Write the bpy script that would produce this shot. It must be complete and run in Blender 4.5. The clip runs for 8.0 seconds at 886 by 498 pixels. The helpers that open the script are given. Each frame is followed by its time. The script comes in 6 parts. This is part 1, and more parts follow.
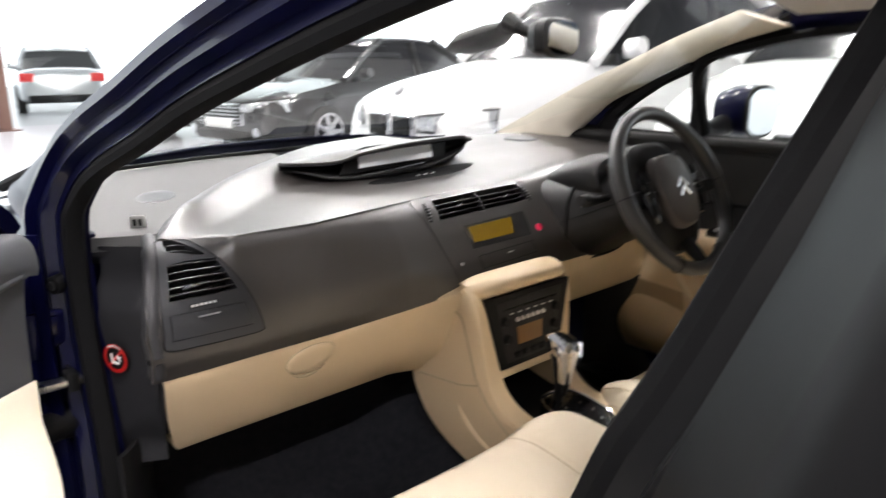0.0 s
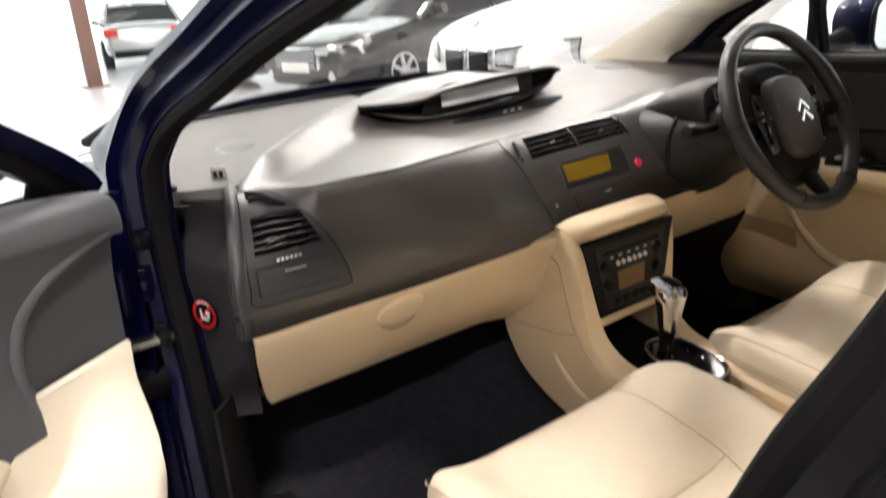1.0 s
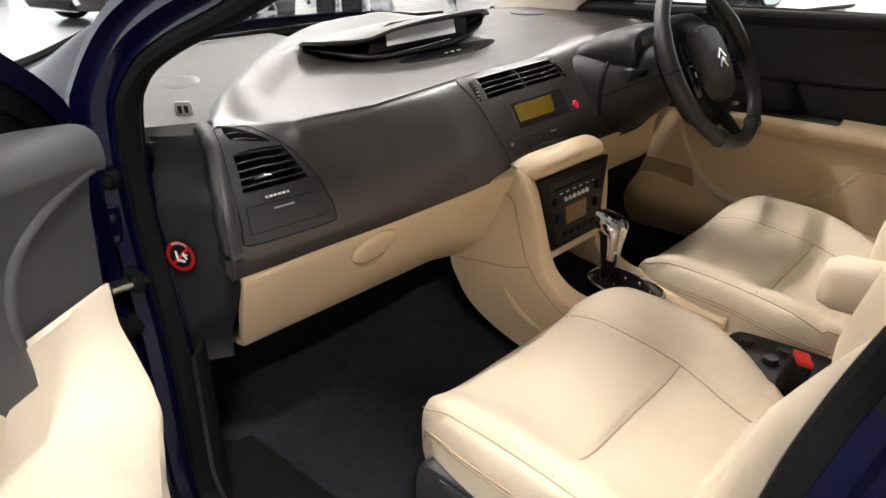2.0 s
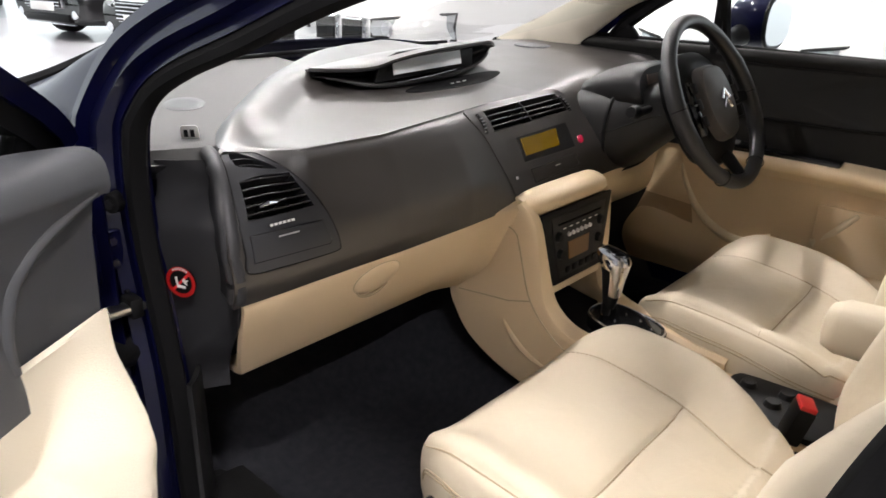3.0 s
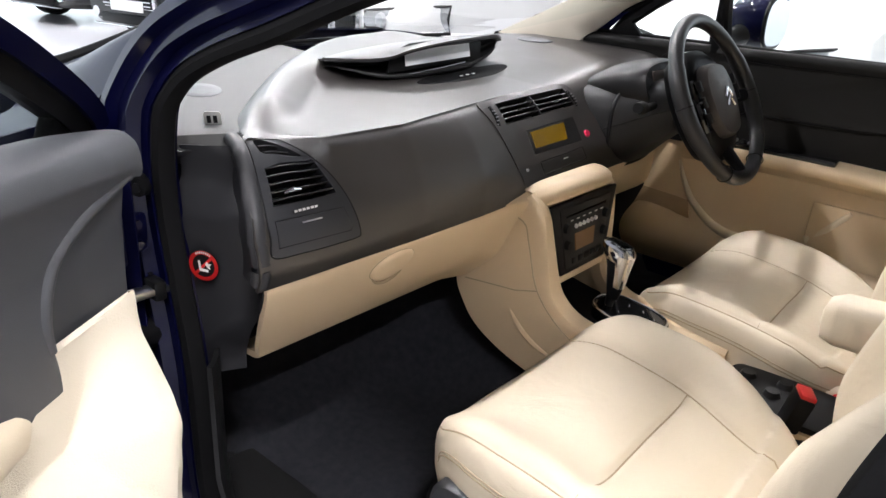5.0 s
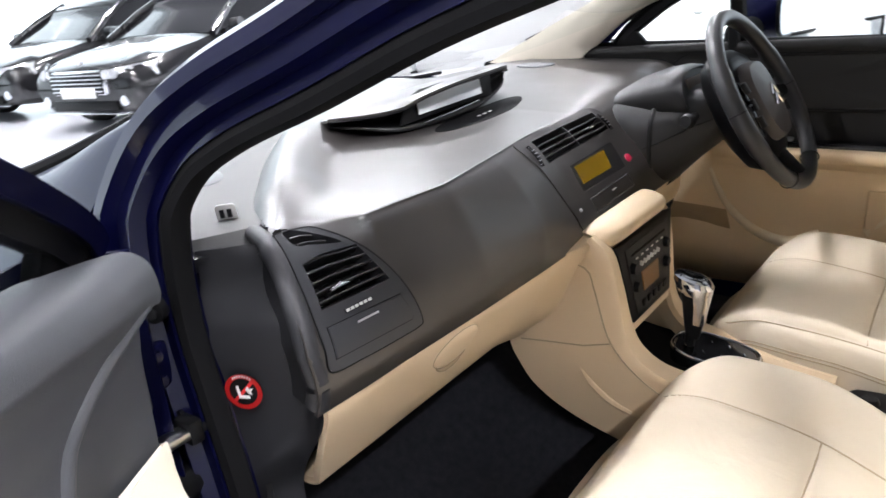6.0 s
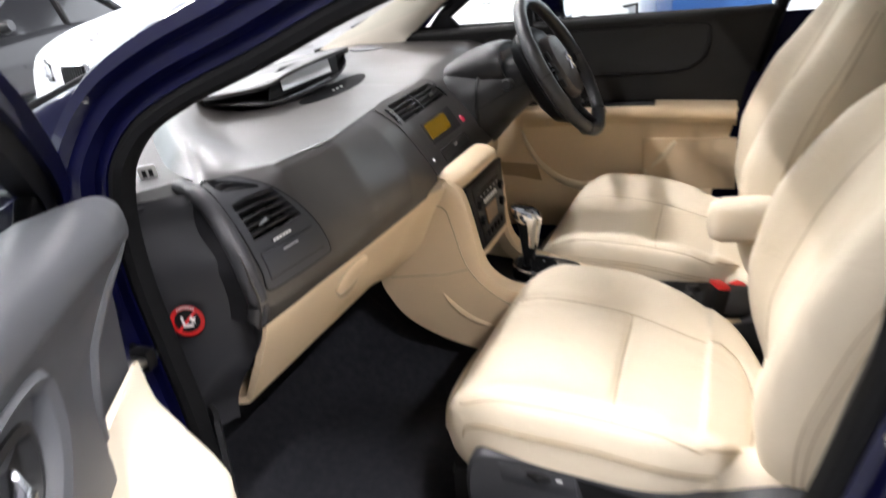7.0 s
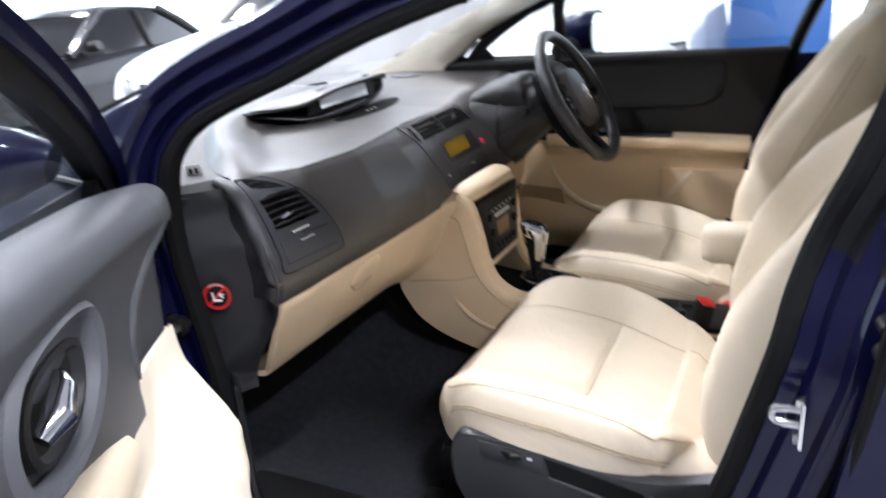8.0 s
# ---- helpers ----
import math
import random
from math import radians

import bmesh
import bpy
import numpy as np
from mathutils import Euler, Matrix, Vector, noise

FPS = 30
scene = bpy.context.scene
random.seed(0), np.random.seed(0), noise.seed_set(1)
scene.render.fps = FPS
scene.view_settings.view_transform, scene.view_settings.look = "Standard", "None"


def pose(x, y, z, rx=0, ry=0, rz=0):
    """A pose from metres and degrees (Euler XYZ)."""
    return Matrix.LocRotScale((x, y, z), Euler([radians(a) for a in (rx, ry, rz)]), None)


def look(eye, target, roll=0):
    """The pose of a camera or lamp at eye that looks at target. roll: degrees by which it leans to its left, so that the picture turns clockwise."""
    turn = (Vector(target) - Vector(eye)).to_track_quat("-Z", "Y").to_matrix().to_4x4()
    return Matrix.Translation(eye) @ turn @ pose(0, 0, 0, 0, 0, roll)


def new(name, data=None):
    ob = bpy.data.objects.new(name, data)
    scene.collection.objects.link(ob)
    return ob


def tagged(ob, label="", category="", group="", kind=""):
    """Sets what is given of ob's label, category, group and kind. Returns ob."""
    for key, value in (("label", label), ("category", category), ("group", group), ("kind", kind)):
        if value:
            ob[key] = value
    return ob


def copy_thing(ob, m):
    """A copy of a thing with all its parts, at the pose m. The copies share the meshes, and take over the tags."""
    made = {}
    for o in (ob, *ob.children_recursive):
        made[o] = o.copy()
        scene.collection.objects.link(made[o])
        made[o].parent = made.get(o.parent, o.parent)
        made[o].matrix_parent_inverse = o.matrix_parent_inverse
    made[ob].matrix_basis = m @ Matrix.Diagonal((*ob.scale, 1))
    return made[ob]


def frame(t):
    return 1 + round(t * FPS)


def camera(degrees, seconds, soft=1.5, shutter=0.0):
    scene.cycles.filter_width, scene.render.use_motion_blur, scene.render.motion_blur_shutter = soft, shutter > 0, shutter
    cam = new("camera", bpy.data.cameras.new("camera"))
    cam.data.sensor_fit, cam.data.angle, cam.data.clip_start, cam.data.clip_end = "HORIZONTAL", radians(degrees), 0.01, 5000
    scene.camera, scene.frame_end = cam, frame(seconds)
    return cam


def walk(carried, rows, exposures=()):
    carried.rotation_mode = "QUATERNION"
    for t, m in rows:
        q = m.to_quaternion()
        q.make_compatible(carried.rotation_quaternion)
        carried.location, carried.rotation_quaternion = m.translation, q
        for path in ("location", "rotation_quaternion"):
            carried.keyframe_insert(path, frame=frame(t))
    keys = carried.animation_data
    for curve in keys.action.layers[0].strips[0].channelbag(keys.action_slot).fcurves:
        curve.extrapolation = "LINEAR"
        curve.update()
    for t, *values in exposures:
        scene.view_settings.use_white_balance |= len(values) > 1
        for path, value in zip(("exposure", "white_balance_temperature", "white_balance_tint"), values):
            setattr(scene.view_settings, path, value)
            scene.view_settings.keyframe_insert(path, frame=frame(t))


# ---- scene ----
cam = camera(62.9, 8.0, shutter=0.5)

PATH = [
    (0, (-1.037, -0.924, 1.226), (0.244, 0.522, 0.709), -0.2),
    (0.2, (-0.998, -0.912, 1.231), (0.175, 0.606, 0.666), -2.2),
    (0.5, (-0.987, -0.863, 1.231), (0.139, 0.692, 0.667), -3.3),
    (1, (-1.002, -0.847, 1.213), (0.074, 0.7, 0.542), -3.9),
    (1.2, (-1.022, -0.849, 1.216), (0.086, 0.618, 0.429), -2.4),
    (2.3, (-1.206, -0.715, 1.206), (0.168, 0.497, 0.405), -0.5),
    (2.5, (-1.203, -0.715, 1.214), (0.144, 0.526, 0.411), 0.1),
    (3, (-1.184, -0.709, 1.216), (0.201, 0.524, 0.467), 1.6),
    (3.5, (-1.173, -0.706, 1.218), (0.263, 0.471, 0.475), 1.6),
    (4, (-1.188, -0.69, 1.209), (0.186, 0.534, 0.427), 1.3),
    (5.3, (-1.246, -0.682, 1.219), (0.184, 0.495, 0.464), 3.7),
    (5.5, (-1.226, -0.624, 1.209), (0.225, 0.552, 0.494), 2.8),
    (6, (-1.173, -0.472, 1.208), (0.303, 0.694, 0.527), -5.2),
    (6.3, (-1.188, -0.463, 1.228), (0.421, 0.522, 0.564), -4.0),
    (6.5, (-1.247, -0.442, 1.215), (0.438, 0.395, 0.536), -4.3),
    (6.7, (-1.322, -0.445, 1.22), (0.414, 0.305, 0.567), -4.9),
    (7, (-1.444, -0.489, 1.203), (0.276, 0.224, 0.473), -5.7),
    (7.3, (-1.526, -0.513, 1.208), (0.2, 0.122, 0.422), -4.6),
    (7.5, (-1.554, -0.547, 1.196), (0.177, 0.086, 0.421), -5.2),
    (8, (-1.556, -0.644, 1.204), (0.13, 0.218, 0.562), -4.2),
]
walk(cam, [(t, look(eye, target, roll)) for t, eye, target, roll in PATH], [(0, 0.53, 6550, 14), (1.2, 0.48, 6950, 14), (2.3, 0.3, 6800, 14), (4.2, 0.35, 6300, 14), (5.5, 0.6, 6250, 14), (6, 0.78, 6100, 14), (6.5, 0.85, 6200, 14), (7, 0.76, 6300, 14), (8, 0.66, 5850, 14)])

# ==== light ====
import functools
from mathutils import geometry
world = bpy.data.worlds.new("showroom_air")
scene.world = world
world.use_nodes = True
world.node_tree.nodes["Background"].inputs[0].default_value = (0.9, 0.95, 1.0, 1)
world.node_tree.nodes["Background"].inputs[1].default_value = 0.5

# ==== materials ====
def mat(name, col, rough=0.5, metal=0.0, var=0.12, vscale=3.0, bump=0.0, bscale=400.0, coat=0.0, spec=0.5, rvar=0.08, sheen=0.0, stretch=None):
    m = bpy.data.materials.new(name)
    m.use_nodes = True
    nt = m.node_tree
    p = nt.nodes["Principled BSDF"]
    tc = nt.nodes.new("ShaderNodeTexCoord")
    src = tc.outputs["Object"]
    if stretch:
        mp = nt.nodes.new("ShaderNodeMapping")
        mp.inputs["Scale"].default_value = stretch
        nt.links.new(src, mp.inputs[0])
        src = mp.outputs[0]
    n1 = nt.nodes.new("ShaderNodeTexNoise")
    n1.inputs["Scale"].default_value = vscale
    n1.inputs["Detail"].default_value = 5
    nt.links.new(src, n1.inputs["Vector"])
    mix = nt.nodes.new("ShaderNodeMix")
    mix.data_type = "RGBA"
    mix.inputs[6].default_value = (*[max(0, c * (1 - var)) for c in col], 1)
    mix.inputs[7].default_value = (*[min(1, c * (1 + var)) for c in col], 1)
    nt.links.new(n1.outputs["Fac"], mix.inputs[0])
    nt.links.new(mix.outputs[2], p.inputs["Base Color"])
    n2 = nt.nodes.new("ShaderNodeTexNoise")
    n2.inputs["Scale"].default_value = bscale
    n2.inputs["Detail"].default_value = 3
    nt.links.new(src, n2.inputs["Vector"])
    mr = nt.nodes.new("ShaderNodeMapRange")
    mr.inputs[3].default_value = max(0.02, rough - rvar)
    mr.inputs[4].default_value = min(1, rough + rvar)
    nt.links.new(n1.outputs["Fac"], mr.inputs[0])
    nt.links.new(mr.outputs[0], p.inputs["Roughness"])
    p.inputs["Metallic"].default_value = metal
    p.inputs["Coat Weight"].default_value = coat
    p.inputs["Coat Roughness"].default_value = 0.04
    p.inputs["Specular IOR Level"].default_value = spec
    p.inputs["Sheen Weight"].default_value = sheen
    if bump:
        b = nt.nodes.new("ShaderNodeBump")
        b.inputs["Strength"].default_value = bump
        b.inputs["Distance"].default_value = 0.002
        nt.links.new(n2.outputs["Fac"], b.inputs["Height"])
        nt.links.new(b.outputs[0], p.inputs["Normal"])
    return m


def leather_mat(name, col):
    """Hide: pores, soft creases and a faint handling sheen."""
    m = mat(name, col, 0.54, var=0.07, vscale=6, bump=0.16, bscale=700, spec=0.28)
    nt = m.node_tree
    b = [n for n in nt.nodes if n.type == "BUMP"][0]
    tc = [n for n in nt.nodes if n.type == "TEX_COORD"][0]
    v = nt.nodes.new("ShaderNodeTexNoise")
    v.inputs["Scale"].default_value = 9
    v.inputs["Detail"].default_value = 4
    v.inputs["Distortion"].default_value = 0.8
    nt.links.new(tc.outputs["Object"], v.inputs["Vector"])
    b2 = nt.nodes.new("ShaderNodeBump")
    b2.inputs["Strength"].default_value = 0.35
    b2.inputs["Distance"].default_value = 0.012
    nt.links.new(v.outputs["Fac"], b2.inputs["Height"])
    nt.links.new(b2.outputs[0], b.inputs["Normal"])
    return m


def glow(name, col, strength):
    m = bpy.data.materials.new(name)
    m.use_nodes = True
    p = m.node_tree.nodes["Principled BSDF"]
    p.inputs["Base Color"].default_value = (*col, 1)
    p.inputs["Emission Color"].default_value = (*col, 1)
    p.inputs["Emission Strength"].default_value = strength
    return m


def glass_mat(name, tint=(0.95, 0.98, 0.97)):
    """Thin pane: clear, with the gloss of glass."""
    m = bpy.data.materials.new(name)
    m.use_nodes = True
    nt = m.node_tree
    out = nt.nodes["Material Output"]
    tr = nt.nodes.new("ShaderNodeBsdfTransparent")
    tr.inputs[0].default_value = (*tint, 1)
    gl = nt.nodes.new("ShaderNodeBsdfGlossy")
    gl.inputs["Roughness"].default_value = 0.02
    lw = nt.nodes.new("ShaderNodeLayerWeight")
    lw.inputs[0].default_value = 0.5
    pw = nt.nodes.new("ShaderNodeMath")
    pw.operation = "POWER"
    pw.inputs[1].default_value = 5
    nt.links.new(lw.outputs["Facing"], pw.inputs[0])
    fr = nt.nodes.new("ShaderNodeMapRange")
    fr.inputs[3].default_value = 0.045
    fr.inputs[4].default_value = 0.6
    nt.links.new(pw.outputs[0], fr.inputs[0])
    mx = nt.nodes.new("ShaderNodeMixShader")
    nt.links.new(fr.outputs[0], mx.inputs[0])
    nt.links.new(tr.outputs[0], mx.inputs[1])
    nt.links.new(gl.outputs[0], mx.inputs[2])
    nt.links.new(mx.outputs[0], out.inputs[0])
    return m


def flake_mat(name, col, lift):
    """Metallic car paint under clear lacquer."""
    return mat(name, col, 0.45, metal=lift, var=0.25, vscale=900, coat=0.4, rvar=0.04, spec=0.1)


BLUE = flake_mat("blue_paint", (0.0012, 0.0016, 0.021), 0.15)
RUBBER = mat("black_rubber", (0.005, 0.005, 0.0055), 0.75, spec=0.1, var=0.2, bump=0.1, bscale=300)
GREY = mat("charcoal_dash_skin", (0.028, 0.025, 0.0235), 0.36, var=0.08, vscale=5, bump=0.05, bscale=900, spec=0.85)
DGREY = mat("dark_grey_plastic", (0.012, 0.012, 0.0125), 0.42, var=0.1, bump=0.18, bscale=900, spec=0.3)
PODG = mat("satin_grey_plastic", (0.032, 0.033, 0.037), 0.38, var=0.07, bump=0.12, bscale=900, spec=0.4)
ROLL = mat("soft_grey_moulding", (0.030, 0.030, 0.033), 0.48, var=0.07, bump=0.1, bscale=900, spec=0.35)
CHEEK = mat("dark_end_plastic", (0.020, 0.020, 0.0225), 0.42, var=0.08, bump=0.15, bscale=900, spec=0.25)
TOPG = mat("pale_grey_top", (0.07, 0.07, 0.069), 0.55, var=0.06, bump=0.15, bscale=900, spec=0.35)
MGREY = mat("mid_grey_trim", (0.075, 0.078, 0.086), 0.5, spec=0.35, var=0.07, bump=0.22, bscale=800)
BLACK = mat("black_plastic", (0.005, 0.005, 0.0055), 0.42, var=0.2, spec=0.18)
BLADE = mat("black_vent_blade", (0.014, 0.014, 0.015), 0.42, spec=0.4)
GLOSSB = mat("gloss_black", (0.008, 0.008, 0.009), 0.12, coat=0.5, rvar=0.03)
BEIGE = mat("beige_plastic", (0.72, 0.56, 0.365), 0.46, var=0.05, vscale=4, bump=0.15, bscale=800, spec=0.4)
BEIGE2 = mat("beige_door_vinyl", (0.76, 0.65, 0.48), 0.5, var=0.05, vscale=5, bump=0.2, bscale=500)
LEATHER = leather_mat("cream_leather", (0.67, 0.585, 0.45))
SEAM = mat("seam_thread", (0.44, 0.35, 0.23), 0.8)
CARPET = mat("black_carpet", (0.027, 0.028, 0.034), 0.95, var=0.5, vscale=60, bump=1.0, bscale=900, spec=0.1)
CHROME = mat("chrome", (0.78, 0.78, 0.8), 0.1, metal=1, var=0.05, rvar=0.04)
SILVER = mat("silver_plastic", (0.55, 0.55, 0.57), 0.3, metal=0.7)
LCD = mat("pale_lcd", (0.78, 0.81, 0.84), 0.25, var=0.03, coat=0.3)
AMBER = mat("amber_display", (0.16, 0.095, 0.004), 0.25, var=0.15, vscale=40, coat=0.4)
RED = mat("red_plastic", (0.62, 0.02, 0.02), 0.35)
PINK = mat("hazard_red", (0.5, 0.015, 0.06), 0.3)
WHITEINK = mat("white_ink", (0.75, 0.75, 0.73), 0.5)
GLASS = glass_mat("window_glass")
TINT = glass_mat("tinted_glass", (0.55, 0.6, 0.6))
MIRROR = mat("mirror_glass", (0.9, 0.92, 0.93), 0.02, metal=1, var=0.0, rvar=0.0)
PILLART = mat("beige_pillar_cloth", (0.72, 0.66, 0.55), 0.85, var=0.06, vscale=20, bump=0.3, bscale=700)
HEADL = mat("grey_headlining", (0.55, 0.52, 0.47), 0.9, var=0.05, bump=0.3)
STEEL = mat("zinc_steel", (0.6, 0.6, 0.6), 0.28, metal=1)
WHITEP = mat("white_car_paint", (0.82, 0.82, 0.82), 0.2, var=0.02, coat=0.8)
BLACKP = mat("black_car_paint", (0.006, 0.006, 0.007), 0.3, coat=1.0, spec=0.2)
SILVERP = mat("silver_car_paint", (0.6, 0.61, 0.63), 0.25, metal=0.6, coat=0.8)
LAMPG = mat("headlamp_lens", (0.72, 0.75, 0.78), 0.08, metal=0.5, var=0.3, vscale=30, coat=1.0)
TYRE = mat("tyre", (0.018, 0.018, 0.018), 0.8, bump=0.3, bscale=100)
FLOORM = mat("pale_floor", (0.46, 0.47, 0.50), 0.34, var=0.06, vscale=1.5, coat=0.3)
WALLM = mat("white_wall_paint", (0.82, 0.82, 0.8), 0.8, var=0.03)
WALLG = mat("fill_cut_wall_grey", (0.2, 0.2, 0.21), 0.8, var=0.06)
CEILM = mat("ceiling_paint", (0.36, 0.36, 0.37), 0.9, var=0.05)
PANELLIGHT = glow("lamp_diffuser", (1.0, 0.975, 0.945), 265.0)
DAY = glow("daylight_outside", (0.95, 0.98, 1.0), 1.2)
POLEM = mat("brown_painted_steel", (0.16, 0.09, 0.07), 0.5)
BLUEP = mat("blue_board_paint", (0.04, 0.14, 0.42), 0.5)


# ==== mesh helpers ====
def lerp(a, b, t):
    return a + (b - a) * t


def sstep(a, b, x):
    t = max(0.0, min(1.0, (x - a) / (b - a)))
    return t * t * (3 - 2 * t)


def spl(pts, n, closed=False):
    """n points on a smooth curve through pts."""
    P = [Vector(p) for p in pts]
    k = len(P)
    segs = k if closed else k - 1
    out = []
    for i in range(n):
        s = i / (n if closed else n - 1) * segs
        j = min(int(s), segs - 1)
        t = s - j
        if closed:
            a, b, c, d = (P[(j + o) % k] for o in (-1, 0, 1, 2))
        else:
            b, c = P[j], P[j + 1]
            a = P[j - 1] if j > 0 else b * 2 - c
            d = P[j + 2] if j + 2 < k else c * 2 - b
        out.append(0.5 * (2 * b + (c - a) * t + (2 * a - 5 * b + 4 * c - d) * t * t + (3 * b - a - 3 * c + d) * t ** 3))
    return out


def interp(x, xs, ys):
    return float(np.interp(x, xs, ys))


def part(name, bm, material, parent=None, label="", smooth=35):
    bmesh.ops.recalc_face_normals(bm, faces=bm.faces)
    me = bpy.data.meshes.new(name)
    bm.to_mesh(me)
    bm.free()
    me.materials.append(material)
    if smooth:
        me.shade_smooth()
        me.set_sharp_from_angle(angle=radians(smooth))
    ob = new(name, me)
    ob.parent = parent
    if label:
        ob["label"] = label
    return ob


def thing(name, label, category, group="", kind=""):
    e = new(name)
    e.empty_display_size = 0.1
    return tagged(e, label, category, group, kind)


def loft(rings, closed=True, cap=True, bm=None, close_path=False):
    bm = bm or bmesh.new()
    vs = [[bm.verts.new(p) for p in r] for r in rings]
    n = len(vs[0])
    m = len(vs)
    for i in range(m if close_path else m - 1):
        a, b = vs[i], vs[(i + 1) % m]
        for j in range(n if closed else n - 1):
            bm.faces.new((a[j], a[(j + 1) % n], b[(j + 1) % n], b[j]))
    if cap and closed and not close_path:
        bm.faces.new(vs[0][::-1])
        bm.faces.new(vs[-1])
    return bm


def sheet(f, nu, nv, thick=0.0, bm=None):
    """A surface f(u, v), u and v from 0 to 1, given a thickness."""
    bm = bm or bmesh.new()
    vs = [[bm.verts.new(f(i / nu, j / nv)) for j in range(nv + 1)] for i in range(nu + 1)]
    fs = [bm.faces.new((vs[i][j], vs[i + 1][j], vs[i + 1][j + 1], vs[i][j + 1])) for i in range(nu) for j in range(nv)]
    if thick:
        bmesh.ops.recalc_face_normals(bm, faces=fs)
        bmesh.ops.solidify(bm, geom=fs, thickness=thick)
    return bm


def box(x0, y0, z0, x1, y1, z1, bev=0.0, seg=2, bm=None):
    own = bm is None
    bm = bm or bmesh.new()
    r = bmesh.ops.create_cube(bm, size=1)
    bmesh.ops.scale(bm, verts=r["verts"], vec=(abs(x1 - x0), abs(y1 - y0), abs(z1 - z0)))
    bmesh.ops.translate(bm, verts=r["verts"], vec=((x0 + x1) / 2, (y0 + y1) / 2, (z0 + z1) / 2))
    if bev and own:
        bmesh.ops.bevel(bm, geom=bm.edges[:], offset=bev, segments=seg, profile=0.5, affect="EDGES")
    return bm


def prism(poly, place, depth, bev=0.0, seg=2):
    """A flat polygon [(a, b)] pushed to a depth; place(a, b, c) puts a point into the world."""
    bm = bmesh.new()
    f = [bm.verts.new(place(a, b, 0)) for a, b in poly]
    g = [bm.verts.new(place(a, b, depth)) for a, b in poly]
    bm.faces.new(f)
    bm.faces.new(g[::-1])
    n = len(poly)
    for i in range(n):
        bm.faces.new((f[i], g[i], g[(i + 1) % n], f[(i + 1) % n]))
    if bev:
        bmesh.ops.bevel(bm, geom=bm.edges[:], offset=bev, segments=seg, profile=0.5, affect="EDGES", clamp_overlap=True)
    return bm


def tube(path, r, n=12, flat=1.0, bm=None, closed=False, up=(0, 0, 1)):
    """A round or flattened bar along points; r: one radius or one a point."""
    P = [Vector(p) for p in path]
    rings = []
    k = len(P)
    for i, p in enumerate(P):
        if closed:
            t = P[(i + 1) % k] - P[i - 1]
        else:
            t = P[min(i + 1, k - 1)] - P[max(i - 1, 0)]
        t.normalize()
        s = t.cross(Vector(up))
        if s.length < 1e-4:
            s = t.cross(Vector((1, 0, 0)))
        s.normalize()
        w = s.cross(t)
        rr = r[i] if isinstance(r, (list, tuple)) else r
        rings.append([p + s * math.cos(2 * math.pi * j / n) * rr + w * math.sin(2 * math.pi * j / n) * rr * flat for j in range(n)])
    return loft(rings, bm=bm, close_path=closed)


def cyl(a, b, r0, r1=None, n=24, bev=0.0):
    a, b = Vector(a), Vector(b)
    bm = tube([a, b], [r0, r0 if r1 is None else r1], n)
    if bev:
        caps = [e for e in bm.edges if sum(len(f.verts) > 4 for f in e.link_faces) == 1]
        bmesh.ops.bevel(bm, geom=caps, offset=bev, segments=2, profile=0.5, affect="EDGES")
    return bm


def ring_rect(cx, cy, hw, hl, z, n=48, e=4.0):
    """A superellipse ring, rounder for a small e."""
    out = []
    for j in range(n):
        a = 2 * math.pi * j / n
        c, s = math.cos(a), math.sin(a)
        out.append(Vector((cx + hw * math.copysign(abs(c) ** (2 / e), c), cy + hl * math.copysign(abs(s) ** (2 / e), s), z)))
    return out


def ellipse(n, a, b):
    return [(a * math.cos(2 * math.pi * i / n), b * math.sin(2 * math.pi * i / n)) for i in range(n)]

# ==== showroom ====
floor = tagged(part("floor", box(-14, -30, -0.2, 26, 36, 0.0), FLOORM, smooth=0), "pale glossy grey showroom floor", "floor", kind="structure")
# Ceiling out of view; its grey is chosen to cut bounced light.
tagged(part("ceiling", box(-14, -14, 6.0, 16, 14.2, 6.2), CEILM, smooth=0), "unseen grey showroom ceiling, dark to cut bounced light", "ceiling", kind="structure")
# East shopfront is assumed; opening and glow added to brighten the dash top.
tagged(part("assumed_east_beam", box(11, -10, 5.75, 11.2, 14.2, 6.0), WALLM, smooth=0), "white beam above the open side of the showroom", "wall", kind="structure")
tagged(part("backdrop", box(26.0, -30, -0.2, 26.2, 34.9, 20), DAY, smooth=0), "glowing backdrop standing in for daylight beyond the showroom", "daylight", kind="structure")
# Unseen south and west walls, grey only to hold down the fill light.
tagged(part("wall_south", box(-10, -10.2, 0, 11.2, -10, 6.0), WALLG, smooth=0), "unseen plain grey wall, dark to cut fill light", "wall", kind="structure")
tagged(part("wall_west", box(-10.2, -10.2, 0, -10, 14.2, 6.0), WALLG, smooth=0), "unseen plain grey wall, dark to cut fill light", "wall", kind="structure")
tagged(part("wall_north", box(-10, 14, 5.75, 11, 14.2, 6.0), WALLM, smooth=0), "white beam above the open side of the showroom", "wall", kind="structure")
tagged(part("backdrop", box(-30, 35.0, -0.2, 30, 35.2, 20), DAY, smooth=0), "glowing backdrop standing in for daylight beyond the showroom", "daylight", kind="structure")
for i, (a, b) in enumerate(((-10, -3), (-3, 4), (4, 11))):
    w = thing("window_%d" % (i + 1), "tall clear shopfront window pane", "window", kind="structure")
    p = part("pane", box(a + 0.02, 14.09, 0.0, b - 0.02, 14.10, 5.75), GLASS, w, smooth=0)
    p.visible_shadow = False


